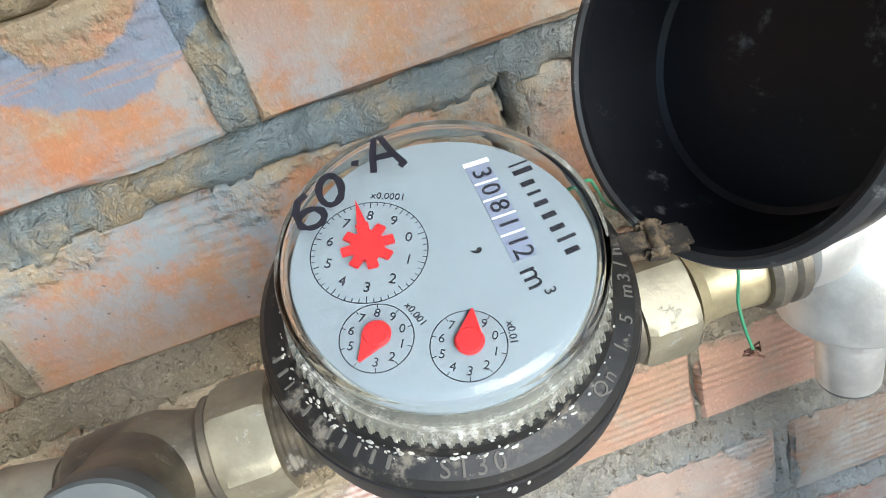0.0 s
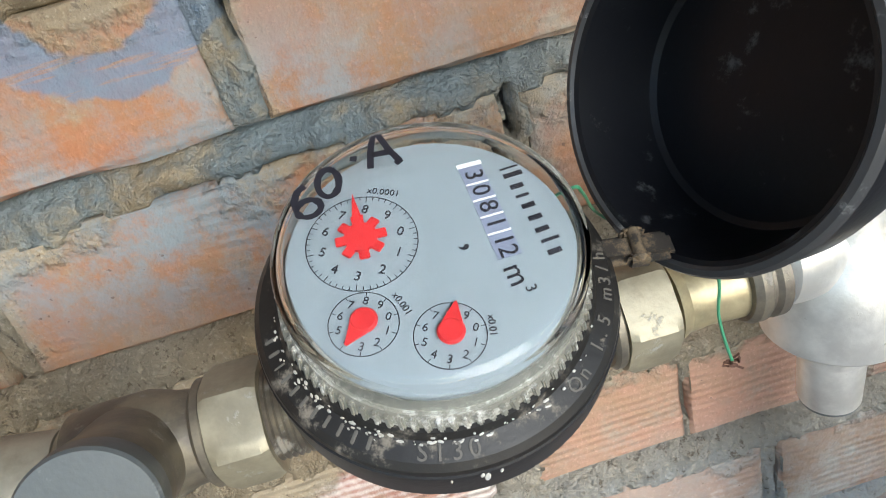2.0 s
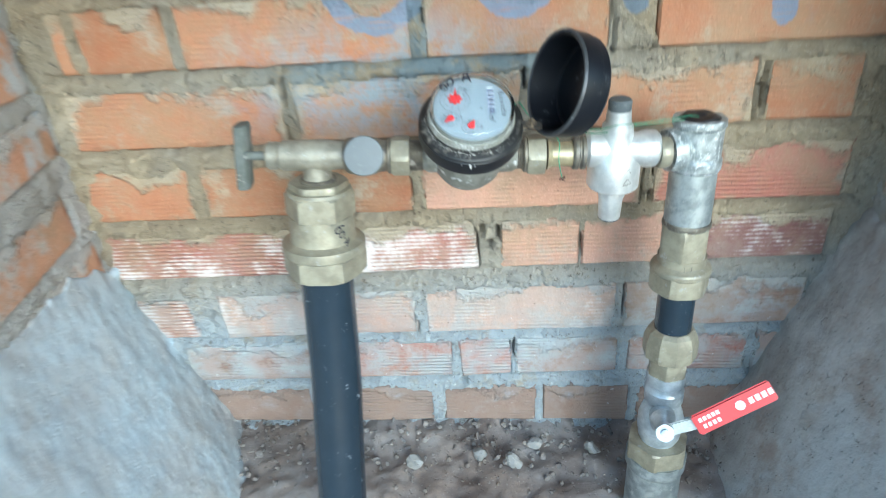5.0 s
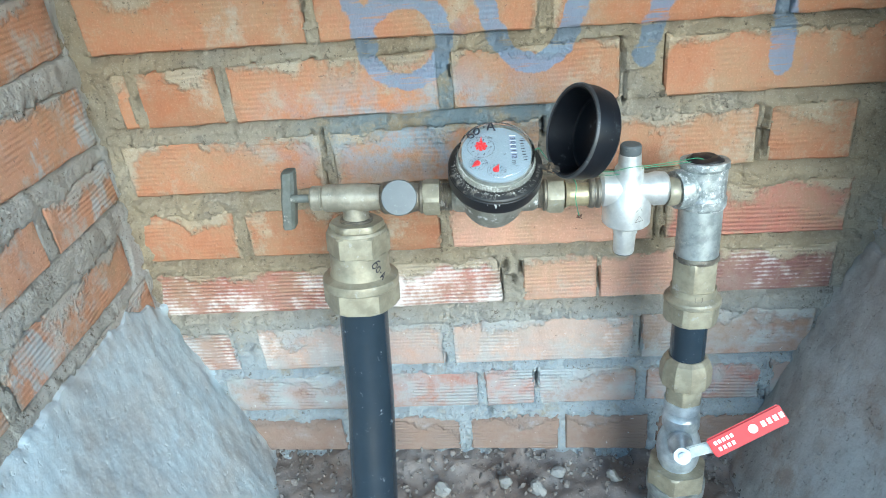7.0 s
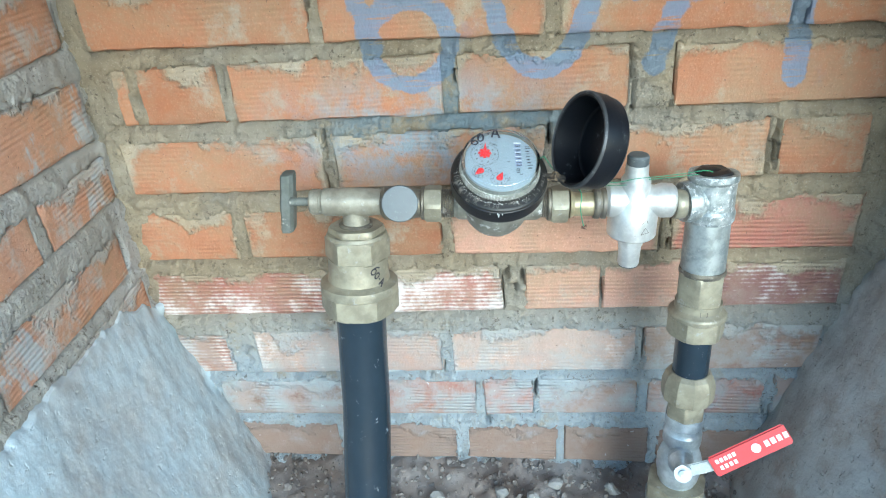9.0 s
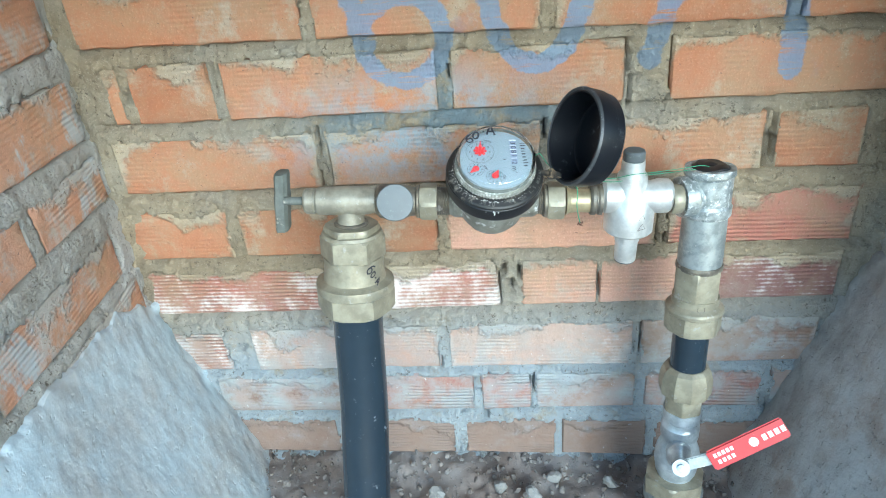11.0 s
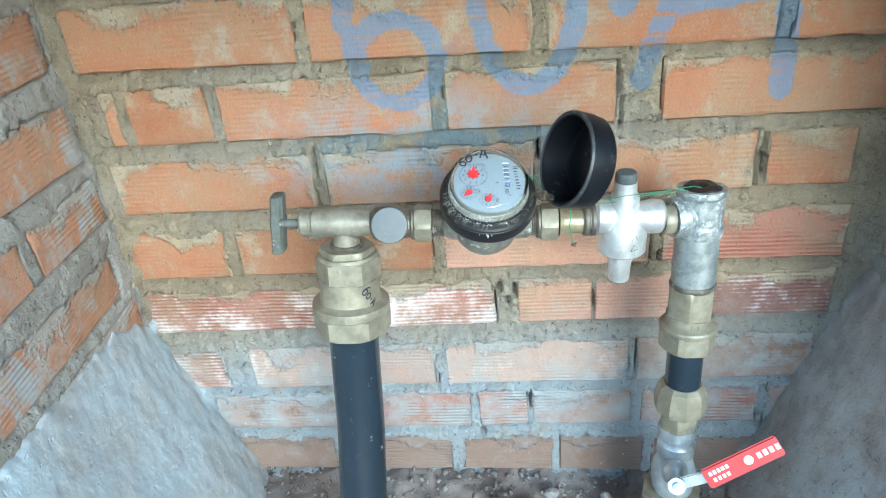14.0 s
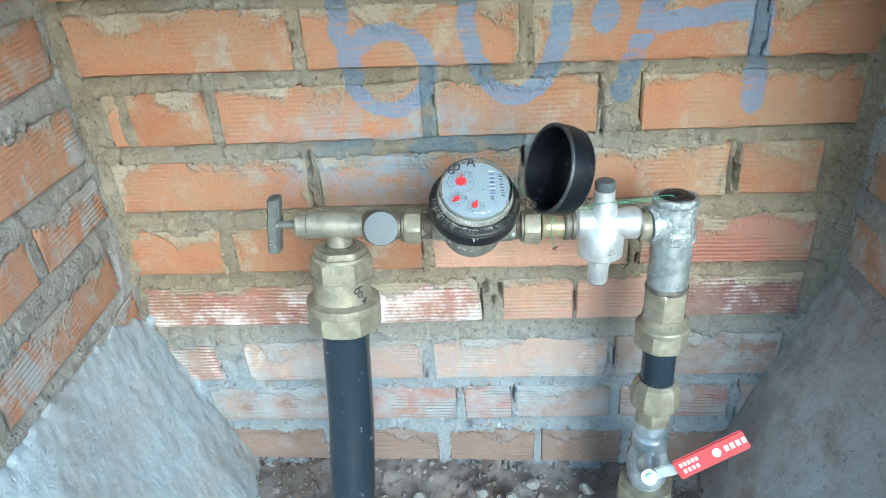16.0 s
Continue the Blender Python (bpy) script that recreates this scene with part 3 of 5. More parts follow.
def brick_mesh(place, a, b, zl, zr, h, seed):
    """One brick with worn, uneven edges; its face bows a little."""
    rnd = random.Random(seed)
    nu, nv = max(5, int((b - a) / 0.012)), 7
    tilt, proud = rnd.uniform(-0.0015, 0.0015), rnd.uniform(-0.001, 0.0015)
    fu = [0, 0.0025 / (b - a)] + [i / (nu - 1) for i in range(1, nu - 1)] + [1 - 0.0025 / (b - a), 1]
    fv = [0, 0.035] + [i / (nv - 1) for i in range(1, nv - 1)] + [0.965, 1]
    bm = bmesh.new()
    grid = []
    for j, q in enumerate(fv):
        row = []
        for i, p in enumerate(fu):
            u, v = a + (b - a) * p, zl + (zr - zl) * p + h * q
            edge = i in (0, len(fu) - 1) or j in (0, len(fv) - 1)
            k = fractal(Vector((u * 40, v * 40, seed * 0.37)))
            k2 = noise.noise(Vector((u * 90, v * 90, seed * 1.7)))
            w = proud + tilt * (2 * p - 1) + 0.0009 * k - (0.0026 + 0.001 * k2 if edge else 0)
            if edge:
                u += (0.0022 * k + 0.0012 * k2) * (1 if i else -1) if i in (0, len(fu) - 1) else 0
                v += 0.0022 * k2 + 0.0012 * k if j in (0, len(fv) - 1) else 0
            row.append(bm.verts.new(place(u, v, w)))
        grid.append(row)
    for r, s in zip(grid, grid[1:]):
        for i in range(len(r) - 1):
            bm.faces.new((r[i], r[i + 1], s[i + 1], s[i]))
    rim = grid[0] + [r[-1] for r in grid[1:]] + grid[-1][-2::-1] + [r[0] for r in grid[-2:0:-1]]
    out = place(0, 0, -0.05) - place(0, 0, 0)
    behind = [bm.verts.new(p.co + out) for p in rim]
    n = len(rim)
    for k in range(n):
        bm.faces.new((rim[k], rim[(k + 1) % n], behind[(k + 1) % n], behind[k]))
    bm.faces.new(behind)
    return finish(bm, 40)


def brick_wall(name, place, courses, u0, u1, v0, v1, step, deep, mortar, label, seed, holes=(), rough=1.0):
    ob = tagged(part(name, mortar_mesh(place, courses, u0, u1, v0, v1, step, deep, seed, holes, rough), mortar), label, "wall", kind="structure")
    span = courses[0][3][0][0], courses[0][3][-1][1]
    for i, (zl, zr, h, bricks) in enumerate(courses):
        for k, (a, b, sort) in enumerate(bricks):
            at = [zl + (zr - zl) * (u - span[0]) / (span[1] - span[0]) for u in (a, b)]
            part("brick", brick_mesh(place, a, b, at[0], at[1], h, seed * 100 + i * 10 + k), BRICK[sort], ob)
    return ob


def corner_mortar(parent, x0, skew, way, material, seed):
    """The ragged mortar that fills an inner corner of the niche."""
    rows, cols = 300, 13
    verts = []
    for j in range(rows):
        z = -0.16 + 0.90 * j / (rows - 1)
        wide = 0.024 + 0.010 * noise.noise(Vector((seed, 0, z * 9))) + 0.005 * noise.noise(Vector((seed, 4, z * 40)))
        deep = 0.028 + 0.012 * noise.noise(Vector((seed, 7, z * 8))) + 0.006 * noise.noise(Vector((seed, 2, z * 45)))
        for i in range(cols):
            f = i / (cols - 1)
            a = f * math.pi / 2
            y = -deep * (1 - math.cos(a)) + 0.004
            x = x0 + way * (wide * (1 - math.sin(a)) - 0.004) - skew * min(0.0, y)
            k = 0.0035 * fractal(Vector((x * 60, y * 60, z * 60 + seed)), 5)
            edge = 0.0035 if i in (0, cols - 1) else 0.0
            verts.append((x + way * (k - edge), y - k + edge, z))
    faces = [(j * cols + i, j * cols + i + 1, (j + 1) * cols + i + 1, (j + 1) * cols + i) for j in range(rows - 1) for i in range(cols - 1)]
    me = bpy.data.meshes.new("corner")
    me.from_pydata(verts, [], faces)
    me.polygons.foreach_set("use_smooth", [True] * len(me.polygons))
    part("corner_mortar", me, material, parent)


def ground_sheet():
    """Packed soil with crumbs of mortar in the niche, running out flat to the horizon."""
    def ticks(a, b, step):
        fine = list(np.arange(a, b, step))
        far = [0.3, 0.9, 2.5, 8, 30, 120, 600]
        return [a - f for f in reversed(far)] + fine + [b + f for f in far]
    xs, ys = ticks(-0.42, 0.58, 0.007), ticks(-0.5, 0.02, 0.007)
    verts, faces = [], []
    for y in ys:
        for x in xs:
            z = FLOOR
            if -0.5 < y < 0.05 and -0.5 < x < 0.6:
                k = max(0.0, 1 + y / 0.16)
                z += 0.012 * fractal(Vector((x * 13, y * 13, 2))) + 0.004 * fractal(Vector((x * 70, y * 70, 5))) + 0.014 * min(1.0, k) * (0.6 + 0.6 * noise.noise(Vector((x * 9, 0, 3))))
            elif abs(x) < 5 and abs(y) < 5:
                z += 0.01 * fractal(Vector((x * 3, y * 3, 2)))
            verts.append((x, y, z))
    n = len(xs)
    faces = [(j * n + i, j * n + i + 1, (j + 1) * n + i + 1, (j + 1) * n + i) for j in range(len(ys) - 1) for i in range(n - 1)]
    me = bpy.data.meshes.new("ground")
    me.from_pydata(verts, [], faces)
    me.polygons.foreach_set("use_smooth", [True] * len(me.polygons))
    return tagged(part("ground", me, SOIL), "brown-grey packed soil with crumbs of mortar", "ground", kind="structure")


def cement_bank(name, x_wall, skew, way, top_back, top_front, slope, material, label, seed, plates=0.0, knee=None):
    """A steep fillet of cement against a side wall, trowelled roughly."""
    bm = bmesh.new()
    rows, steps = 120, 84
    lines = []
    for i in range(rows):
        y = 0.012 - 0.44 * i / (rows - 1)
        top = top_back + (top_front - top_back) * min(1.0, -y / 0.28) if y < 0 else top_back
        if knee and y < 0:
            top = top_back + (knee - top_back) * min(1.0, -y / 0.09) + (top_front - knee) * min(1.0, max(0.0, -y - 0.09) / 0.21)
        ragged = 0.006 * noise.noise(Vector((y * 38, seed, 0))) + 0.004 * noise.noise(Vector((y * 110, seed, 5)))
        xw = x_wall - skew * min(0.0, y)
        line = [bm.verts.new((xw - way * 0.03, y, top + 0.012 + ragged))]
        for k in range(steps + 1):
            z = top - (top - FLOOR + 0.03) * k / steps
            f = k / steps
            x = xw + way * (slope * (top - z) * (0.75 + 0.25 * f) + 0.004)
            p = Vector((x, y, z + ragged * math.exp(-k / 4)))
            edge = 0.25 * math.exp(-k / 5) + math.exp(-max(0.0, 0.012 - y) / 0.025)
            x += way * 0.009 * edge * fractal(Vector((y * 30 + seed, z * 30, 1.0)), 4)
            p.x = x
            if plates:
                d, cells = noise.voronoi(Vector((p.x, p.y, 0.7 * p.z)) * 8 + 0.5 * noise.noise_vector(p * 9))
                slab = 0.5 + 0.5 * noise.noise(cells[0] * 5)
                p.x += way * plates * (slab - 1.2 * max(0.0, 1 - (d[1] - d[0]) / 0.09))
            bumps = 0.009 * noise.noise(p * 5 + Vector((seed, 0, 0))) + 0.0013 * fractal(p * 38, 4)
            line.append(bm.verts.new(p + Vector((way * bumps, 0, 0.3 * bumps))))
        line.append(bm.verts.new((xw - way * 0.03, y, FLOOR - 0.04)))
        lines.append(line)
    for a, b in zip(lines, lines[1:]):
        for k in range(len(a)):
            j = (k + 1) % len(a)
            bm.faces.new((a[k], a[j], b[j], b[k]))
    bm.faces.new(lines[0])
    bm.faces.new(lines[-1])
    return tagged(part(name, bm, material, sharp=60), label, "cement fillet", kind="structure")


ground_sheet()
cement_bank("fillet_left", X_LEFT, 0.14, 1, 0.150, 0.217, 0.36, CEMENT, "pale grey rough cement fillet at the wall's foot", 3.0, knee=0.196)
cement_bank("fillet_right", X_RIGHT, 0.0, -1, 0.205, 0.215, 0.38, CEMENT_DARK, "rough brown-grey cement fillet with fine cracks", 8.0, 0.0008)

# Unseen slab, added to block the sky overhead and darken the upper courses.
part_slab = part("shading_slab", block(Matrix.Translation((0.03, -0.17, 0.775)), 1.2, 0.60, 0.06, 0.004), CEMENT)
tagged(part_slab, "plain grey concrete slab, unseen, added over the niche to shade its top", "slab", kind="structure")

# ---- plumbing ----


def left_axis(z):
    return Vector((-0.0895 - (0.33 - z) * 0.06, -0.122 - (0.33 - z) * 0.12, z))


def right_axis(z):
    return Vector((0.2605 - (0.33 - z) * 0.022, -0.092 - (0.33 - z) * 0.09, z))


def pipe(x):
    """The middle of the horizontal run, which sags a little towards the outlet."""
    return Vector((x, -0.1185 + 0.045 * x, 0.342 - 0.055 * x))


def along(line, z0, z1):
    """A frame on a leaning riser from z0 up to z1, and the length between."""
    a, b = line(z0), line(z1)
    return axis(a, b - a), (b - a).length


def across(x, lift=0.0):
    """A frame whose z runs along the horizontal pipe from x on."""
    return axis(pipe(x) + Vector((0, 0, lift)), pipe(1) - pipe(0), (0, 0, 1))


def stop_valve():
    t = thing("stop_valve", pipe(-0.09), "dull bronze angle stop valve with grey oval tap handle", "valve")
    m = across(-0.1325, 0.001)
    body = lathe(m, [(0, 0), (0.011, 0), (0.0128, 0.002), (0.0128, 0.010), (0.0118, 0.0105), (0.0118, 0.012), (0.0138, 0.014), (0.0142, 0.030), (0.0145, 0.055), (0.0128, 0.066), (0.0122, 0.071), (0, 0.071)], 40)
    lathe(axis(left_axis(0.322), left_axis(0.4) - left_axis(0.3)), [(0, 0), (0.0140, 0), (0.0134, 0.006), (0.0130, 0.014), (0.0140, 0.022), (0, 0.024)], 36, body)
    part("body", body, VALVE, t)
    part("stem", rod(across(-0.154, 0.001), 0.0042, 0, 0.023, 20), TAP, t)
    h = bmesh.new()
    rings = []
    bar = ((-0.032, 0.70), (-0.0312, 0.92), (-0.028, 1.0), (-0.012, 0.98), (-0.006, 1.06), (0.006, 1.06), (0.012, 0.98), (0.028, 1.0), (0.0312, 0.92), (0.032, 0.70))
    for z, k in bar:
        rings.append([h.verts.new((-0.1585 + 0.0068 * k * sx + 0.17 * z, -0.1165 + 0.0095 * k * sy, 0.3470 + z)) for sx, sy in ((-1, -0.55), (-0.6, -1), (0.6, -1), (1, -0.55), (1, 0.55), (0.6, 1), (-0.6, 1), (-1, 0.55))])
    for a, b in zip(rings, rings[1:]):
        for k in range(8):
            h.faces.new((a[k], a[(k + 1) % 8], b[(k + 1) % 8], b[k]))
    h.faces.new(rings[0])
    h.faces.new(rings[-1])
    part("handle", h, TAP, t, "grey cast oval handle")


def capped_elbow():
    t = thing("capped_fitting", pipe(-0.042), "dark bronze check fitting closed with a round grey cap", "pipe fitting")
    b = lathe(across(-0.0615), [(0, 0), (0.0125, 0), (0.0165, 0.004), (0.0172, 0.012), (0.0172, 0.026), (0.0145, 0.034), (0.0135, 0.042), (0, 0.042)], 40)
    m = axis(pipe(-0.0425), (0.17, -0.89, 0.39))
    lathe(m, [(0, 0), (0.0158, 0), (0.0158, 0.028), (0.0165, 0.031), (0.0165, 0.038), (0, 0.039)], 40, b)
    part("body", b, BRONZE, t)
    part("cap", lathe(m, [(0, 0.0370), (0.0166, 0.0370), (0.0171, 0.0385), (0.0171, 0.0452), (0.0164, 0.0462), (0.006, 0.0466), (0, 0.0466)], 48), GREY_CAP, t, "scratched grey round cap")


def union_nut(name, x0, x1, label, size):
    t = thing(name, pipe(x0), label, "union nut", "union nuts of the meter")
    part("nut", hexagon(across(x0), size, 0, x1 - x0, phase=0.35), BRASS, t)
    part("washer", rod(across(x0 - 0.004), size * 0.86, 0, 0.0045, 36), BRONZE, t)
    return t


def left_riser():
    t = thing("compression_coupling", left_axis(0.2), "weathered brass compression coupling on a black pipe, hand marked", "pipe coupling")
    m, n = along(left_axis, 0.3135, 0.3225)
    part("top_nut", hexagon(m, 0.0292, 0, n, phase=0.2), BRASS, t)
    part("thread", thread(along(left_axis, 0.3215, 0.330)[0], 0.0172, 0, 0.004), BRONZE, t)
    m, n = along(left_axis, 0.288, 0.3165)
    part("hexagon_body", hexagon(m, 0.0336, 0.0, n - 0.004, phase=0.1), BRASS, t)
    part("shoulder", lathe(m, [(0, n - 0.0045), (0.0310, n - 0.0045), (0.0312, n - 0.0035), (0.0296, n - 0.0005), (0, n)], 48), BRASS, t)
    m, n = along(left_axis, 0.252, 0.290)
    cyl = part("sleeve", lathe(m, [(0, 0), (0.0385, 0), (0.0402, 0.0015), (0.0404, 0.008), (0.0398, 0.0105), (0.0345, 0.0125), (0.0322, 0.0140), (0.0310, 0.020), (0.0305, n), (0, n)], 56), BRASS, t)
    m, n = along(left_axis, 0.230, 0.254)
    part("nut", hexagon(m, 0.0412, 0, n, phase=0.1), BRASS, t)
    # hand-written mark on the sleeve
    k = 0.0011
    six = [(-9 * k + x, y) for x, y in arc(0, 0, 2.6 * k, 2.6 * k, 0, 360)]
    mark = strokes(Matrix.Rotation(radians(-62), 4, "Z"), [six, [(-6.6 * k, 6 * k), (-9.4 * k, 4.8 * k), (-11.1 * k, 2.4 * k), (-11.6 * k, 0)], arc(-2.5 * k, 0.5 * k, 2.2 * k, 2.6 * k, 0, 360), [(1.5 * k, 0.5 * k), (3.5 * k, 0.6 * k)], [(5 * k, -3 * k), (6 * k, 0.5 * k), (7 * k, 4 * k), (7.9 * k, 0.5 * k), (8.8 * k, -3 * k)], [(5.6 * k, -0.8 * k), (8.4 * k, -0.6 * k)]], 0.0016, lift=0.0)
    for v in mark.verts:
        turn = v.co.x / 0.031 + radians(50)
        high = 0.2765 + v.co.y
        v.co = left_axis(high) + (0.0317 + 0.25 * max(0.0, 0.275 - high)) * Vector((math.sin(turn), -math.cos(turn), 0.06 * math.sin(turn) - 0.12 * math.cos(turn)))
    part("marking", mark, INK, cyl, "black marker writing")
    p = thing("supply_pipe", left_axis(-0.1), "black polyethylene pipe rising from the soil", "pipe")
    part("pipe", tube(curl([left_axis(0.240), left_axis(0.19), (-0.100, -0.158, 0.11), (-0.103, -0.182, 0.04), (-0.106, -0.210, -0.04), (-0.110, -0.240, -0.13), (-0.112, -0.255, -0.17)], 6), 0.0264, 48), HDPE, p)


def right_riser():
    e = thing("galvanised_elbow", right_axis(0.32), "galvanised elbow smeared with grey sealant", "pipe elbow")
    m, n = along(right_axis, 0.306, 0.355)
    body = lathe(m, [(0, 0), (0.0222, 0), (0.0240, 0.003), (0.0240, 0.011), (0.0224, 0.014), (0.0222, 0.040), (0.0240, 0.043), (0.0238, n), (0.0185, n), (0.0180, n - 0.011), (0, n - 0.011)], 44, wobble=0.035)
    lathe(axis((0.231, -0.1015, 0.3290), (0.0295, 0.0085, -0.001), (0, 0, 1)), [(0, 0), (0.0190, 0), (0.0200, 0.003), (0.0200, 0.012), (0.0180, 0.016), (0.0180, 0.029), (0, 0.029)], 40, body, wobble=0.03)
    part("body", body, SEALED, e)
    part("plug", lathe(m, [(0, n - 0.010), (0.0178, n - 0.010), (0.0178, n + 0.001), (0.013, n + 0.004), (0.006, n + 0.003), (0, n + 0.005)], 28, wobble=0.12), BLACK, e, "black lump of plug in the open top")
    g = thing("galvanised_nipple", right_axis(0.26), "grey galvanised pipe nipple with drips", "pipe")
    m, n = along(right_axis, 0.248, 0.310)
    part("pipe", lathe(m, [(0, 0), (0.0218, 0), (0.0218, n * 0.5), (0.0215, n), (0, n)], 48, wobble=0.01), ZINC, g)
    part("seal_ring", lathe(along(right_axis, 0.2485, 0.2535)[0], [(0, 0), (0.0228, 0), (0.0234, 0.003), (0.0228, 0.006), (0, 0.006)], 36, wobble=0.05), BRONZE, g)
    c = thing("compression_coupling", right_axis(0.18), "weathered brass compression coupling between two pipes", "pipe coupling")
    m, n = along(right_axis, 0.214, 0.2505)
    part("hexagon_body", hexagon(m, 0.0248, 0, n, phase=0.2), BRASS, c)
    m, n = along(right_axis, 0.1985, 0.217)
    sl = part("sleeve", lathe(m, [(0, 0), (0.0285, 0), (0.0297, 0.0015), (0.0297, 0.005), (0.0286, 0.007), (0.0250, 0.0095), (0.0238, 0.011), (0.0236, n), (0, n)], 48), BRASS, c)
    part("stamp", strokes(Matrix.Translation(right_axis(0.2135) + Vector((0, -0.0240, 0))) @ Matrix.Rotation(radians(90), 4, "X"), [[(-0.0034, 0.003), (-0.0034, -0.002), (0, -0.004), (0.0034, -0.002), (0.0034, 0.003)]], 0.0008, lift=0.0006), BRONZE, sl)
    m, n = along(right_axis, 0.178, 0.2015)
    part("nut", hexagon(m, 0.0306, 0, n, phase=0.05), BRASS, c)
    s = thing("pipe_stub", right_axis(0.14), "short black polyethylene pipe between brass couplings", "pipe")
    m, n = along(right_axis, 0.118, 0.185)
    part("pipe", lathe(m, [(0, 0), (0.0188, 0), (0.0188, n), (0, n)], 48), HDPE, s)
    d = thing("compression_coupling", right_axis(0.08), "lower brass compression coupling with scaly flanks", "pipe coupling")
    m, n = along(right_axis, 0.093, 0.130)
    part("nut", lathe(m, [(0, 0), (0.0235, 0), (0.0275, 0.003), (0.0285, 0.008), (0.0282, n - 0.014), (0.0250, n - 0.004), (0.0208, n), (0, n)], 10, phase=0.5), BRASS, d)
    m, n = along(right_axis, 0.0705, 0.096)
    part("hexagon_body", hexagon(m, 0.0218, 0, n, phase=0.3), BRASS, d)
    v = thing("ball_valve", right_axis(0.0), "chromed ball valve with red lever, closed across the pipe", "valve")
    m, n = along(right_axis, -0.028, 0.073)
    part("body", lathe(m, [(0, 0), (0.0205, 0), (0.0205, 0.008), (0.0230, 0.012), (0.0250, 0.026), (0.0250, 0.038), (0.0232, 0.046), (0.0210, 0.052), (0.0192, 0.056), (0.0186, 0.060), (0.0208, 0.063), (0.0212, 0.066), (0.0212, 0.078), (0.0196, 0.081), (0.0192, 0.086), (0.0206, 0.088), (0.0206, n - 0.001), (0, n)], 48), STEEL, v)
    top = Vector((0.2400, -0.186, 0.054))
    base = right_axis(0.016)
    reach = (top - base).length
    stem = axis(base, top - base, (0, 0, 1))
    part("stem_housing", lathe(stem, [(0, 0), (0.0140, 0), (0.0140, reach * 0.55), (0.0115, reach * 0.62), (0.0085, reach * 0.72), (0.0085, reach - 0.004), (0, reach - 0.004)], 32), STEEL, v)
    a, b = Vector((0.2685, -0.1865, 0.0655)), Vector((0.3365, -0.1865, 0.1115))
    arm = axis((top + a) / 2 - 0.003 * (top - base).normalized(), top - base, a - top)
    lever = part("lever", block(arm @ Matrix.Translation((0.002, 0, 0)), (a - top).length + 0.022, 0.0125, 0.0030, 0.0012), ZINC, v, "bare steel lever arm")
    part("nut", hexagon(stem, 0.0100, reach - 0.003, reach + 0.005, phase=0.2), STEEL, v)
    part("bolt", lathe(stem, [(0, reach + 0.004), (0.0045, reach + 0.004), (0.0042, reach + 0.0072), (0, reach + 0.0078)], 20), STEEL, v)
    sleeve = axis((a + b) / 2, top - base, b - a)
    sl = part("sleeve", block(sleeve, (b - a).length, 0.0215, 0.0036, 0.0016), LEVER_RED, lever, "red plastic lever sleeve with white print")
    bars = bmesh.new()
    flat = sleeve @ Matrix.Translation((0, 0, 0.0019))
    for row, y, count, x0, pitch, size in ((0, 0.0036, 5, -0.034, 0.0046, 0.0042), (1, -0.0036, 4, -0.0325, 0.0050, 0.0042)):
        for i in range(count):
            block(flat @ Matrix.Translation((x0 + i * pitch, y, 0)), size * 0.78, size, 0.0003, 0, bars)
    for i in range(4):
        block(flat @ Matrix.Translation((0.018 + i * 0.0066, 0.0, 0)), 0.0046, 0.0062, 0.0003, 0, bars)
    lathe(flat @ Matrix.Translation((0.0065, 0, -0.0001)), [(0, 0), (0.0048, 0), (0.0048, 0.0003), (0, 0.0003)], 24, bars)
    f = thing("base_fitting", right_axis(-0.08), "wide galvanised and brass fitting set in the soil", "pipe fitting")
    m, n = along(right_axis, -0.048, -0.022)
    part("nut", hexagon(m, 0.0362, 0, n, phase=0.2), BRASS, f)
    m, n = along(right_axis, -0.18, -0.045)
    part("socket", lathe(m, [(0, 0), (0.031, 0), (0.031, n - 0.02), (0.034, n - 0.014), (0.034, n), (0, n)], 44, wobble=0.02), ZINC, f)
    part("print", bars, WHITE, sl, "white bars of print")


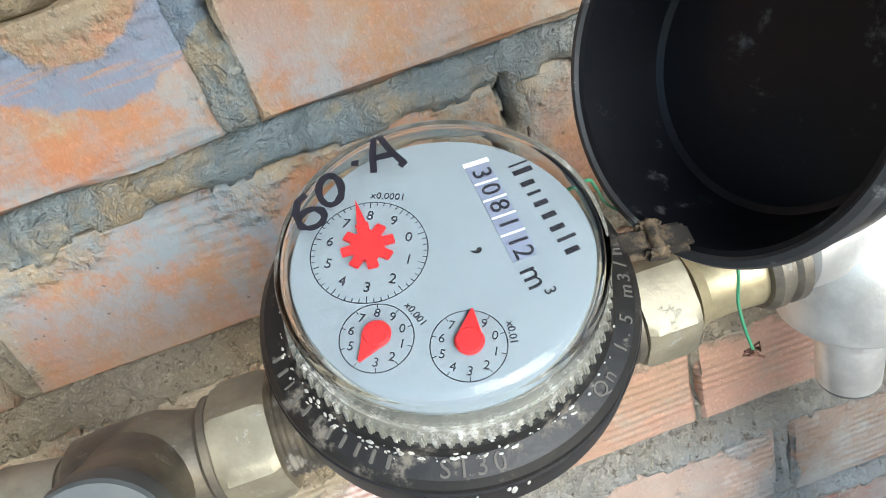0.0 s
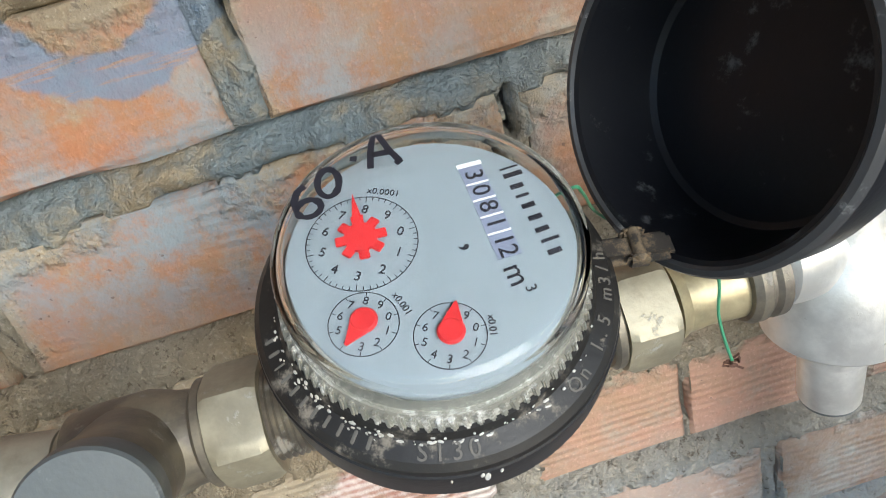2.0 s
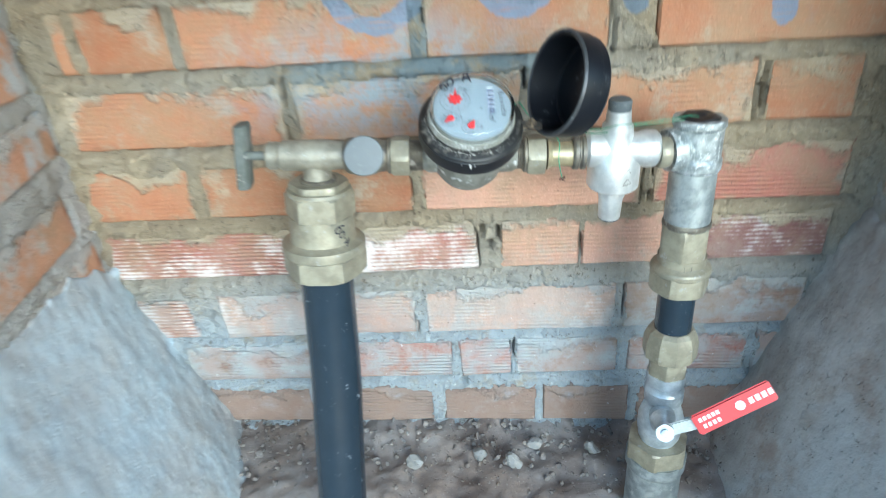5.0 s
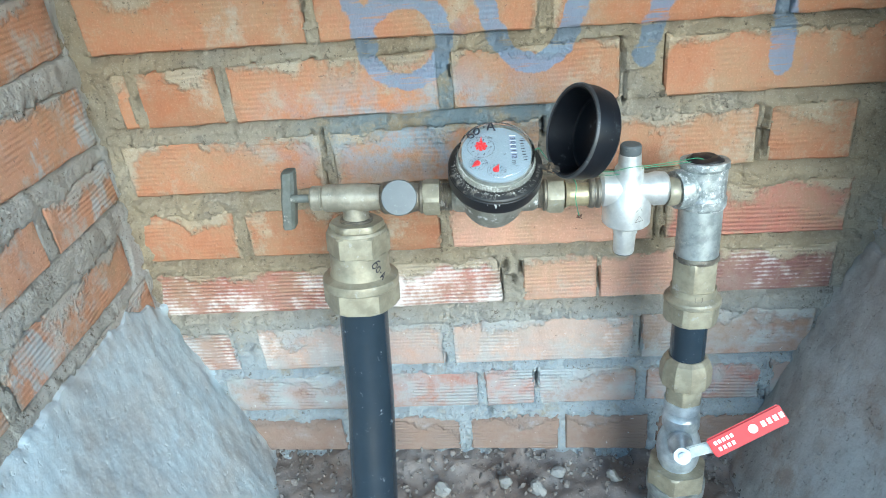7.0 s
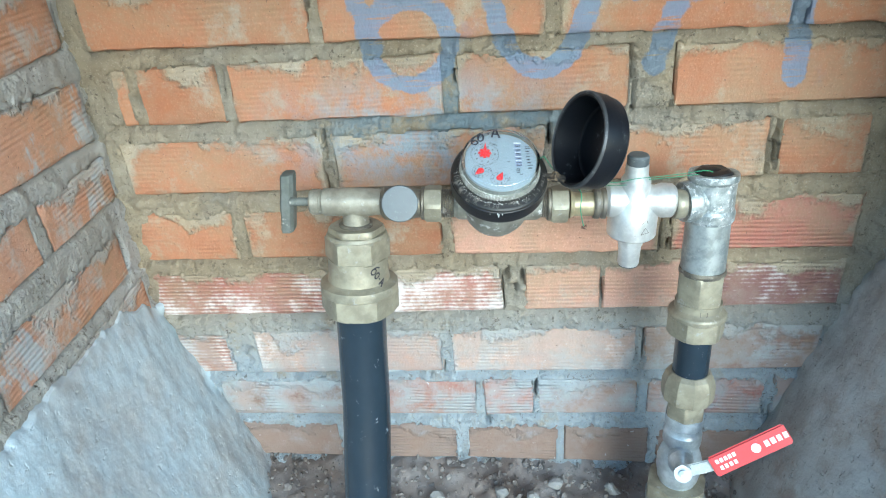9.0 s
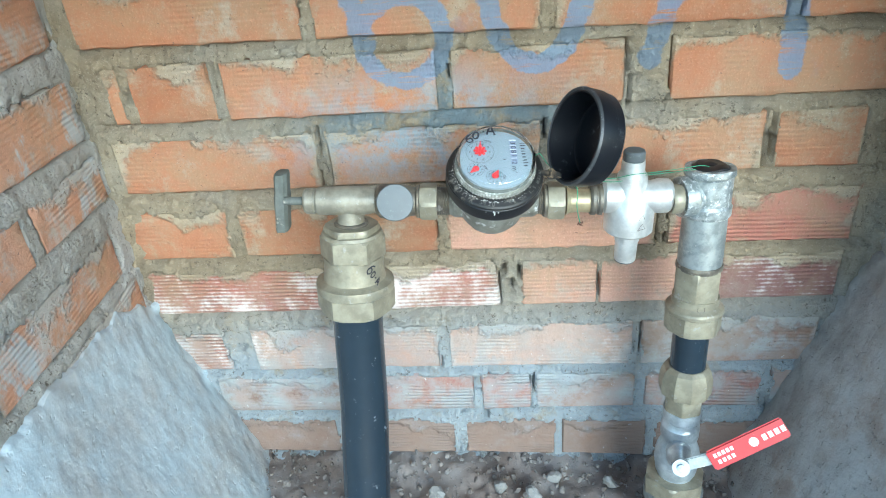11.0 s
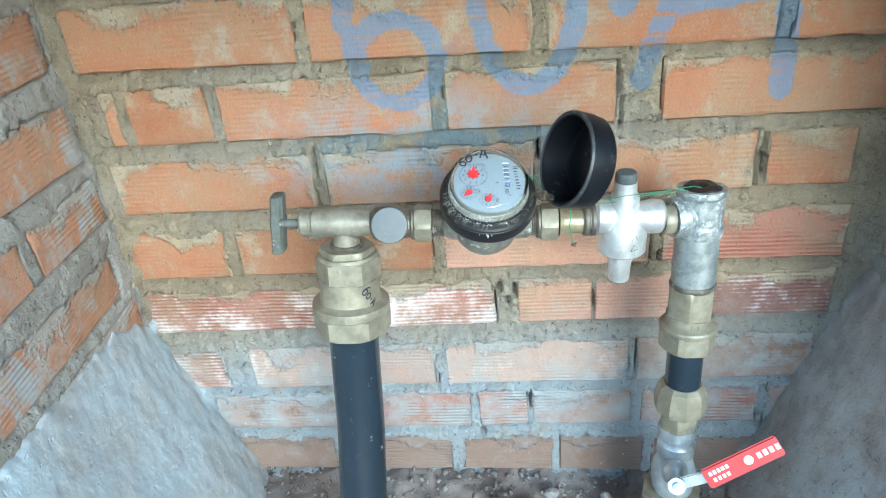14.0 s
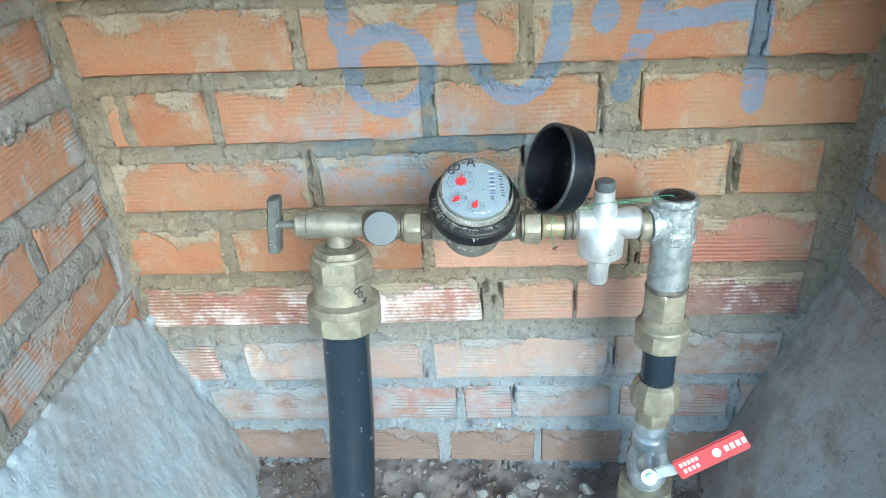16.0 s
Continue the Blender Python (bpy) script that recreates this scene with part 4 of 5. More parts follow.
def pressure_reducer():
    t = thing("pressure_reducing_valve", pipe(0.183), "satin nickel pressure reducing valve with dark screw cap", "valve")
    c = pipe(0.1835) + Vector((0, 0.003, 0.0035))
    run = axis(c, pipe(1) - pipe(0), (0, 0, 1))
    body = lathe(run, [(0, -0.027), (0.0140, -0.027), (0.0168, -0.024), (0.0172, -0.014), (0.0150, -0.008), (0.0150, 0.020), (0.0170, 0.027), (0.0166, 0.036), (0.0140, 0.039), (0, 0.039)], 44)
    m = axis(c - Vector((0, 0, 0.0365)), (0.03, 0, 1))
    lathe(m, [(0, 0), (0.0220, 0), (0.0238, 0.002), (0.0238, 0.019), (0.0230, 0.025), (0.0200, 0.033), (0.0165, 0.041), (0.0148, 0.048), (0.0143, 0.054), (0, 0.056)], 48, body)
    part("body", body, NICKEL, t)
    part("neck", lathe(m, [(0, 0.052), (0.0143, 0.052), (0.0138, 0.059), (0.0112, 0.0625), (0.0106, 0.0735), (0, 0.0740)], 36), NICKEL, t)
    part("screw_cap", lathe(m, [(0, 0.0735), (0.0098, 0.0735), (0.0103, 0.075), (0.0103, 0.0815), (0.0090, 0.0832), (0, 0.0835)], 28), GREY_CAP, t, "dark rubber screw cap")
    part("gauge_port", hexagon(m, 0.0128, -0.012, 0.001, sides=8), NICKEL, t)
    part("drain_tip", lathe(m, [(0, -0.0325), (0.0080, -0.0325), (0.0083, -0.034), (0.0100, -0.034), (0.0106, -0.0325), (0.0112, -0.011), (0, -0.011)], 36), NICKEL, t)
    part("drain_ring", lathe(m, [(0.0070, -0.0350), (0.0098, -0.0350), (0.0102, -0.0338), (0.0070, -0.0334), (0.0070, -0.0350)], 32), GREY_CAP, t, "dark worn end ring")
    face = axis(c + Vector((0.009, -0.0222, -0.024)), (0.38, -0.92, 0.05), (1, 0.3, 0))
    k = 0.0009
    part("marks", strokes(face, [[(-5 * k, -2 * k), (0, 5 * k), (4 * k, -1 * k), (-5 * k, -2 * k)], [(-4 * k, 10 * k), (1 * k, 15 * k), (3 * k, 10 * k)]], 0.0007, lift=0.0011), BRONZE, t, "scribed flow marks")
    n = thing("brass_nipple", pipe(0.135), "bright brass nipple with dark lock ring", "pipe fitting")
    part("tube", lathe(across(0.1225), [(0, 0), (0.0140, 0), (0.0118, 0.004), (0.0112, 0.012), (0.0118, 0.024), (0, 0.024)], 36), BRASS_BRIGHT, n)
    part("lock_ring", lathe(across(0.1450, 0.001), [(0, 0), (0.0138, 0), (0.0152, 0.002), (0.0152, 0.0050), (0.0138, 0.0060), (0.0138, 0.0070), (0.0150, 0.0085), (0.0150, 0.0115), (0, 0.0115)], 36), BRONZE, n)
    o = thing("outlet_union", pipe(0.227), "brass union ring with drips of thread tape", "pipe fitting")
    part("ring", lathe(across(0.2225, 0.001), [(0, 0), (0.0138, 0), (0.0145, 0.002), (0.0145, 0.006), (0.0130, 0.010), (0, 0.010)], 36), BRASS, o)



stop_valve()
capped_elbow()
union_nut("union_nut", -0.0180, -0.0015, "brass hexagon union nut on the meter's inlet", 0.0190)
union_nut("union_nut", 0.1045, 0.1205, "brass hexagon union nut on the meter's outlet", 0.0188)
left_riser()
right_riser()
pressure_reducer()

# ---- the water meter ----
N_UP = Vector((0.1152, -0.4638, 0.8784)).normalized()
FACE = Vector((0.0591, -0.1495, 0.3992))
E_X = Vector((0.9572, -0.1847, -0.2230))
HEAD = axis(FACE, N_UP, E_X)
MM = 0.001


def lie(x, y, turn=0.0, h=-0.004):
    """A frame on the dial, x and y in millimetres from its middle, turned by degrees."""
    return HEAD @ Matrix.Translation((x * MM, y * MM, h)) @ Matrix.Rotation(radians(turn), 4, "Z")


def water_meter():
    t = thing("water_meter", pipe(0.05), "brass water meter with white dial, black collar and lid standing open", "water meter")
    # brass casing with its two threaded ends
    casing = lathe(HEAD, [(0, -0.091), (0.018, -0.090), (0.026, -0.086), (0.0305, -0.077), (0.0315, -0.066), (0.0315, -0.048), (0.034, -0.043), (0.036, -0.036), (0, -0.036)], 56)
    lathe(across(0.001), [(0, 0), (0.0118, 0), (0.0118, 0.008), (0.0155, 0.014), (0.0165, 0.036), (0.0165, 0.066), (0.0155, 0.090), (0.0120, 0.096), (0.0120, 0.106), (0, 0.106)], 40, casing)
    part("casing", casing, CASING, t, "dull bronze casing with pale drips")
    part("inlet_thread", thread(across(-0.0025), 0.0142, 0, 0.013), BRONZE, t)
    part("outlet_thread", thread(across(0.0955), 0.0135, 0, 0.010), BRONZE, t)
    # black collar with its sloping shoulder
    collar = part("collar", lathe(HEAD, [(0.0330, -0.0150), (0.0372, -0.0155), (0.0382, -0.0175), (0.0425, -0.0190), (0.0440, -0.0205), (0.0443, -0.0216), (0.0443, -0.0222), (0.0340, -0.0222), (0.0330, -0.0150)], 96), GRIMY, t, "grimy black collar with raised lettering")
    band = part("band", lathe(HEAD, [(0.0340, -0.0223), (0.0440, -0.0223), (0.0447, -0.0230), (0.0448, -0.0350), (0.0438, -0.0380), (0.0340, -0.0385), (0.0340, -0.0223)], 96), BLACK, t, "smooth black plastic band")
    dirt = bmesh.new()
    rnd = random.Random(5)
    for i in range(90):
        a = radians(rnd.gauss(-105, 38))
        r, h, flat = rnd.choice(((0.0384, -0.0168, 1), (0.0384, -0.0168, 1), (0.0388, -0.0174, 1), (0.0388, -0.0174, 1), (0.0382, -0.0160, 1), (0.0392, -0.0178, 1)))
        r += rnd.uniform(-0.0006, 0.0005) * flat
        s = rnd.uniform(0.00015, 0.00055)
        q = HEAD @ Matrix.Rotation(a, 4, "Z") @ Matrix.Translation((r, 0, h)) @ Matrix.Rotation(rnd.uniform(-0.4, 0.4), 4, "Z")
        bmesh.ops.create_icosphere(dirt, subdivisions=1, radius=1, matrix=q @ Matrix.Diagonal((s * 0.8, s * rnd.uniform(0.8, 2.2), 0.0003, 1)))
    for a, h, tall, wide in ((-74, -0.0262, 0.0030, 0.0007), (-75.5, -0.0240, 0.0016, 0.0005), (-70, -0.0246, 0.0014, 0.0004), (-84, -0.0250, 0.0010, 0.0003)):
        q = HEAD @ Matrix.Rotation(radians(a), 4, "Z") @ Matrix.Translation((0.0448, 0, h))
        bmesh.ops.create_icosphere(dirt, subdivisions=2, radius=1, matrix=q @ Matrix.Diagonal((0.0002, wide, tall, 1)))
    tagged(part("lime_crust", dirt, LIME, collar, "whitish crumbs of lime"), kind="stuff")
    for text, mid, size, pitch in (("S130", -84, 0.0054, 5.2), ("Qn 1.5 m3/h", -14, 0.0046, 5.0)):
        words = []
        for i, ch in enumerate(text):
            if ch == " ":
                continue
            a = mid + (i - (len(text) - 1) / 2) * pitch
            q = HEAD @ Matrix.Rotation(radians(a), 4, "Z") @ Matrix.Translation((0.0405, 0, -0.0183)) @ Matrix.Rotation(radians(19), 4, "Y") @ Matrix.Rotation(radians(90), 4, "Z")
            words.append(lettering(ch, size, q, 0.0003))
        part("lettering", merged(words), EMBOSS, collar, "worn raised lettering")
    for i in range(11):
        a = -158 + i * 5.0
        q = HEAD @ Matrix.Rotation(radians(a), 4, "Z") @ Matrix.Translation((0.0405, 0, -0.0182)) @ Matrix.Rotation(radians(19), 4, "Y")
        part("print_bar", block(q, 0.0030, 0.0009 if i != 2 else 0.0005, 0.0005, 0.0002), EMBOSS, collar)
    # ratchet ring under the clear cover
    ring = bmesh.new()
    lathe(HEAD, [(0.030, -0.0185), (0.0368, -0.0185), (0.0358, -0.0128), (0.0352, -0.0108), (0.030, -0.0108), (0.030, -0.0185)], 72, ring)
    for i in range(84):
        a = 2 * math.pi * i / 84
        block(HEAD @ Matrix.Rotation(a, 4, "Z") @ Matrix.Translation((0.0362, 0, -0.0146)) @ Matrix.Rotation(0.16, 4, "X") @ Matrix.Rotation(-0.17, 4, "Y"), 0.0015, 0.0015, 0.0062, 0.0004, ring)
    tagged(part("ratchet_ring", ring, TEETH, t), "cloudy toothed ring", kind="stuff")
    part("inner_cup", lathe(HEAD, [(0.0300, -0.0064), (0.0330, -0.0062), (0.0333, -0.0125), (0.0300, -0.0125), (0.0300, -0.0064)], 72), CLOUDY, t, "greyish inner cup")
    dial = part("dial", lathe(HEAD, [(0, -0.0062), (0.0329, -0.0062), (0.0330, -0.0046), (0.0326, -0.0041), (0.0318, -0.0040), (0, -0.0040)], 96), DIAL, t, "white dial")
    shell = lathe(HEAD, [(0.0353, -0.0122), (0.0351, -0.0034), (0.0348, 0.0000), (0.0341, 0.0017), (0.0330, 0.0026), (0.0316, 0.0030), (0.0160, 0.0034), (0, 0.0035), (0, 0.0021), (0.0160, 0.0020), (0.0312, 0.0015), (0.0325, 0.0008), (0.0332, -0.0008), (0.0335, -0.0036), (0.0337, -0.0122), (0.0353, -0.0122)], 120)
    bmesh.ops.remove_doubles(shell, verts=shell.verts[:], dist=1e-6)
    lens = part("lens", shell, CLEAR, t, "clear domed plastic cover", 60)
    lens.visible_shadow = False
    # scales
    scales = (((-15.7, 2.4), 12.8, 9.1, 2.7, 50), ((-13.4, -18.2), 7.5, 5.4, 2.2, 10), ((4.8, -20.8), 7.6, 5.5, 2.2, 10))
    for (cx, cy), r, rn, size, ticks in scales:
        bm = strokes(lie(cx, cy), [arc(0, 0, r * MM, r * MM, 0, 360, 64)], 0.00030, lift=0.00012)
        for i in range(ticks):
            a = radians(18 + 360 * i / ticks)
            inner = r - (1.6 if i % 5 == 0 or ticks == 10 else 1.0) * (1 if ticks > 10 else 0.6)
            strokes(lie(cx, cy), [[(inner * MM * math.cos(a), inner * MM * math.sin(a)), (r * MM * math.cos(a), r * MM * math.sin(a))]], 0.00026, bm, 0.00014)
        sc = part("scale", bm, INK, dial)
        digits = []
        for k in range(10):
            a = radians(18 - 36 * k)
            digits.append(lettering(str(k), size * 1.25 * MM, lie(cx + rn * math.cos(a), cy + rn * math.sin(a), -12, -0.0039)))
        part("numerals", merged(digits), INK, dial)
    for text, x, y, turn, size in (("x0.0001", -11.8, 16.6, -9, 2.5), ("x0.001", -5.6, -13.4, -54, 2.3), ("x0.01", 13.4, -18.6, -84, 2.3), ("m", 18.8, -6.4, -68, 7.2), ("3", 21.8, -9.8, -68, 3.6), (",", 10.2, 1.8, -70, 10.0)):
        part("word", lettering(text, size * MM, lie(x, y, turn, -0.0039)), INK, dial)
    brand = bmesh.new()
    for i, (w, h) in enumerate(((0.8, 5.2), (2.6, 5.2), (2.6, 3.6), (1.5, 3.6), (2.6, 3.6), (2.6, 3.6), (2.5, 3.6), (1.6, 4.8), (2.6, 3.6))):
        block(lie(17.2, 24.0, -67.5) @ Matrix.Translation((0.93 * (0.4, 2.9, 6.9, 10.2, 13.6, 17.6, 21.5, 24.9, 28.4)[i] * MM, (0.8 * h / 2 - 1.2) * MM, 0.0001)), 0.50 * w * MM, 0.92 * h * MM, 0.0002, 0, brand)
    part("name_bars", brand, INK, dial, "dark bars of a printed name")
    # counter drums
    c0 = lie(5.6, 24.2, -71)
    window = part("counter", block(c0 @ Matrix.Translation((14.2 * MM, 2.9 * MM, 0.00005)), 28.4 * MM, 5.8 * MM, 0.0003, 0), DRUM, dial, "violet-grey counter window")
    part("window_edge", block(c0 @ Matrix.Translation((0.4 * MM, 2.9 * MM, 0.0002)), 1.2 * MM, 6.2 * MM, 0.0004, 0), WHITE, window)
    part("gaps", merged_blocks([(c0 @ Matrix.Translation(((5.0 * i + 6.6) * MM, 2.9 * MM, 0.0003)), 0.4 * MM, 5.6 * MM, 0.0003) for i in range(4)]), WHITE, window)
    part("figures", merged([lettering(ch, 6.4 * MM, c0 @ Matrix.Translation(((3.9 + 5.0 * i) * MM, 2.9 * MM, 0.0003))) for i, ch in enumerate("30811")]), INK, window)
    part("last_figure", lettering("2", 6.4 * MM, c0 @ Matrix.Translation((27.0 * MM, 2.9 * MM, 0.0003))), INK, window)
    # pointers
    star = bmesh.new()
    lathe(lie(-15.8, 3.2, 0, -0.0036), [(0, 0), (0.0038, 0), (0.0038, 0.0008), (0, 0.0010)], 32, star)
    for i in range(8):
        q = lie(-15.8, 3.2, 105 + 45 * i, -0.0034)
        if i == 0:
            strokes(q, [[(0.002, 0), (0.006, 0)]], 0.0034, star, 0.0004)
            tip = [star.verts.new(q @ Vector(p)) for p in ((0.003, -0.0015, 0.0005), (0.0128, 0, 0.0005), (0.003, 0.0015, 0.0005))]
            star.faces.new(tip)
        else:
            block(q @ Matrix.Translation((0.0043, 0, 0.0002)), 0.0032, 0.0024, 0.0007, 0.0002, star)
    part("star_pointer", star, RED, t, "red star wheel with pointer")
    for (hx, hy), (tx, ty) in (((-13.3, -17.7), (-16.6, -23.4)), ((5.0, -20.2), (5.8, -13.2))):
        bm = lathe(lie(hx, hy, 0, -0.0037), [(0, 0), (0.0029, 0), (0.0030, 0.0007), (0.0025, 0.0013), (0, 0.0014)], 36)
        a = math.degrees(math.atan2(ty - hy, tx - hx))
        q, n = lie(hx, hy, a, -0.0035), math.hypot(tx - hx, ty - hy) * MM
        lo = [bm.verts.new(q @ Vector(p)) for p in ((0.0008, -0.0028, 0), (n, -0.0003, 0), (n, 0.0003, 0), (0.0008, 0.0028, 0))]
        hi = [bm.verts.new(q @ Vector(p)) for p in ((0.0008, -0.0026, 0.0009), (n, -0.0002, 0.0005), (n, 0.0002, 0.0005), (0.0008, 0.0026, 0.0009))]
        bm.faces.new(lo)
        bm.faces.new(hi)
        for k in range(4):
            bm.faces.new((lo[k], lo[(k + 1) % 4], hi[(k + 1) % 4], hi[k]))
        part("pointer", bm, RED, t, "red pointer")
    # marker writing on the cover
    w = HEAD @ Matrix.Translation((0, -0.0018, 0.0034))
    k = 0.98 * MM
    marks = strokes(w @ Matrix.Translation((-29.6 * MM, 10.4 * MM, 0)) @ Matrix.Rotation(radians(24), 4, "Z"), [[(1.2 * k, 5.4 * k), (-1.2 * k, 4.2 * k), (-2.6 * k, 1.4 * k), (-2.8 * k, -1.6 * k)] + arc(0.2 * k, -1.8 * k, 3.0 * k, 2.6 * k, 180, 520)], 0.0022)
    strokes(w @ Matrix.Translation((-25.0 * MM, 16.6 * MM, 0)) @ Matrix.Rotation(radians(10), 4, "Z"), [arc(0, 0, 2.7 * k, 4.4 * k, 60, 430)], 0.0022, marks)
    strokes(w @ Matrix.Translation((-19.6 * MM, 24.2 * MM, 0)), [[(-0.9 * k, 0), (0.9 * k, 0)]], 0.0021, marks)
    strokes(w @ Matrix.Translation((-13.2 * MM, 26.8 * MM, 0)) @ Matrix.Rotation(radians(14), 4, "Z"), [[(-3.2 * k, -5.4 * k), (-2.4 * k, 0), (-1.0 * k, 5.2 * k), (0.6 * k, 5.0 * k), (2.2 * k, 0), (4.4 * k, -4.6 * k)], [(-2.4 * k, -1.0 * k), (2.6 * k, -1.0 * k)], [(3.2 * k, -5.4 * k), (5.0 * k, -4.2 * k)]], 0.0022, marks)
    bmesh.ops.transform(marks, matrix=HEAD @ Matrix.Diagonal((0.93, 0.93, 1, 1)) @ HEAD.inverted(), verts=marks.verts[:])
    part("marker_writing", marks, INK, lens, "black marker writing")
    # lid
    n = Vector((-0.872, -0.374, 0.316))
    L = axis((0.1271, -0.1343, 0.4081), -n, (0, 0, 1)) @ Matrix.Scale(0.912, 4)
    lid = part("lid", lathe(L, [(0.0432, 0.0005), (0.0455, -0.0006), (0.0476, 0.0), (0.0480, 0.0020), (0.0474, 0.0175), (0.0472, 0.0185), (0.0464, 0.0190), (0.0455, 0.0265), (0.0430, 0.0292), (0.0380, 0.0302), (0, 0.0305), (0, 0.0280), (0.0372, 0.0279), (0.0392, 0.0268), (0.0400, 0.0240), (0.0418, 0.0120), (0.0432, 0.0005)], 96), LID_BLACK, t, "open black plastic lid")
    part("edge", lathe(L, [(0.0446, -0.0002), (0.0455, -0.0012), (0.0472, -0.0009), (0.0479, 0.0002), (0.0483, 0.0016), (0.0470, 0.0012), (0.0446, -0.0002)], 96), LID_RIM, lid, "worn greyish edge")
    # hinge between collar and lid
    a = HEAD @ Matrix.Rotation(radians(14), 4, "Z") @ Vector((0.0440, 0, -0.0190))
    b = Vector((0.1120, -0.1375, 0.3712))
    h = bmesh.new()
    q = axis((a + b) / 2, N_UP, b - a)
    block(q, (b - a).length + 0.008, 0.008, 0.0040, 0.0016, h)
    for s in (-1, 1):
        block(q @ Matrix.Translation((0.001, s * 0.0038, 0.001)), 0.0065, 0.0024, 0.0050, 0.001, h)
    part("hinge", h, HINGE, t, "muddy hinge lug")
    part("hinge_pin", rod(q @ Matrix.Translation((0.001, 0, 0.0026)) @ Matrix.Rotation(radians(90), 4, "X"), 0.0016, -0.0052, 0.0052, 16), HINGE, t)


def merged_blocks(rows):
    bm = bmesh.new()
    for m, a, b, c in rows:
        block(m, a, b, c, 0, bm)
    return bm


water_meter()


def seal_wires():
    t = thing("seal_wire", (0.12, -0.13, 0.345), "thin green seal wire with a rusty twisted end", "wire", "seal wires")
    part("wire", tube(curl([(0.094, -0.125, 0.388), (0.0975, -0.130, 0.3915), (0.1005, -0.125, 0.386), (0.108, -0.110, 0.370), (0.122, -0.113, 0.358), (0.1316, -0.129, 0.355), (0.1318, -0.130, 0.3382), (0.1332, -0.130, 0.328), (0.1350, -0.130, 0.3195)]), 0.0005, 6), GREEN, t)
    knot = bmesh.new()
    rnd = random.Random(3)
    for i in range(5):
        c = Vector((0.1354, -0.130, 0.3180))
        tube([c + Vector((rnd.uniform(-0.003, 0.003), rnd.uniform(-0.002, 0.002), rnd.uniform(-0.002, 0.002))) for _ in range(4)], 0.0004, 5, knot)
    part("twist", knot, RUST, t, "rusty twisted end")
    u = thing("seal_wire", (0.22, -0.10, 0.36), "green seal wire tied from reducing valve to elbow", "wire", "seal wires")
    part("wire", tube(curl([(0.143, -0.120, 0.362), (0.166, -0.118, 0.359), (0.1835, -0.119, 0.3625), (0.205, -0.112, 0.3610), (0.230, -0.106, 0.3610), (0.248, -0.103, 0.3620), (0.257, -0.098, 0.3585)]), 0.00036, 6), GREEN, u)
    part("loop", tube(curl([(0.143, -0.118, 0.358), (0.170, -0.117, 0.355), (0.195, -0.114, 0.3590), (0.222, -0.108, 0.3585), (0.244, -0.104, 0.3590)]), 0.00036, 6), GREEN, u)


seal_wires()


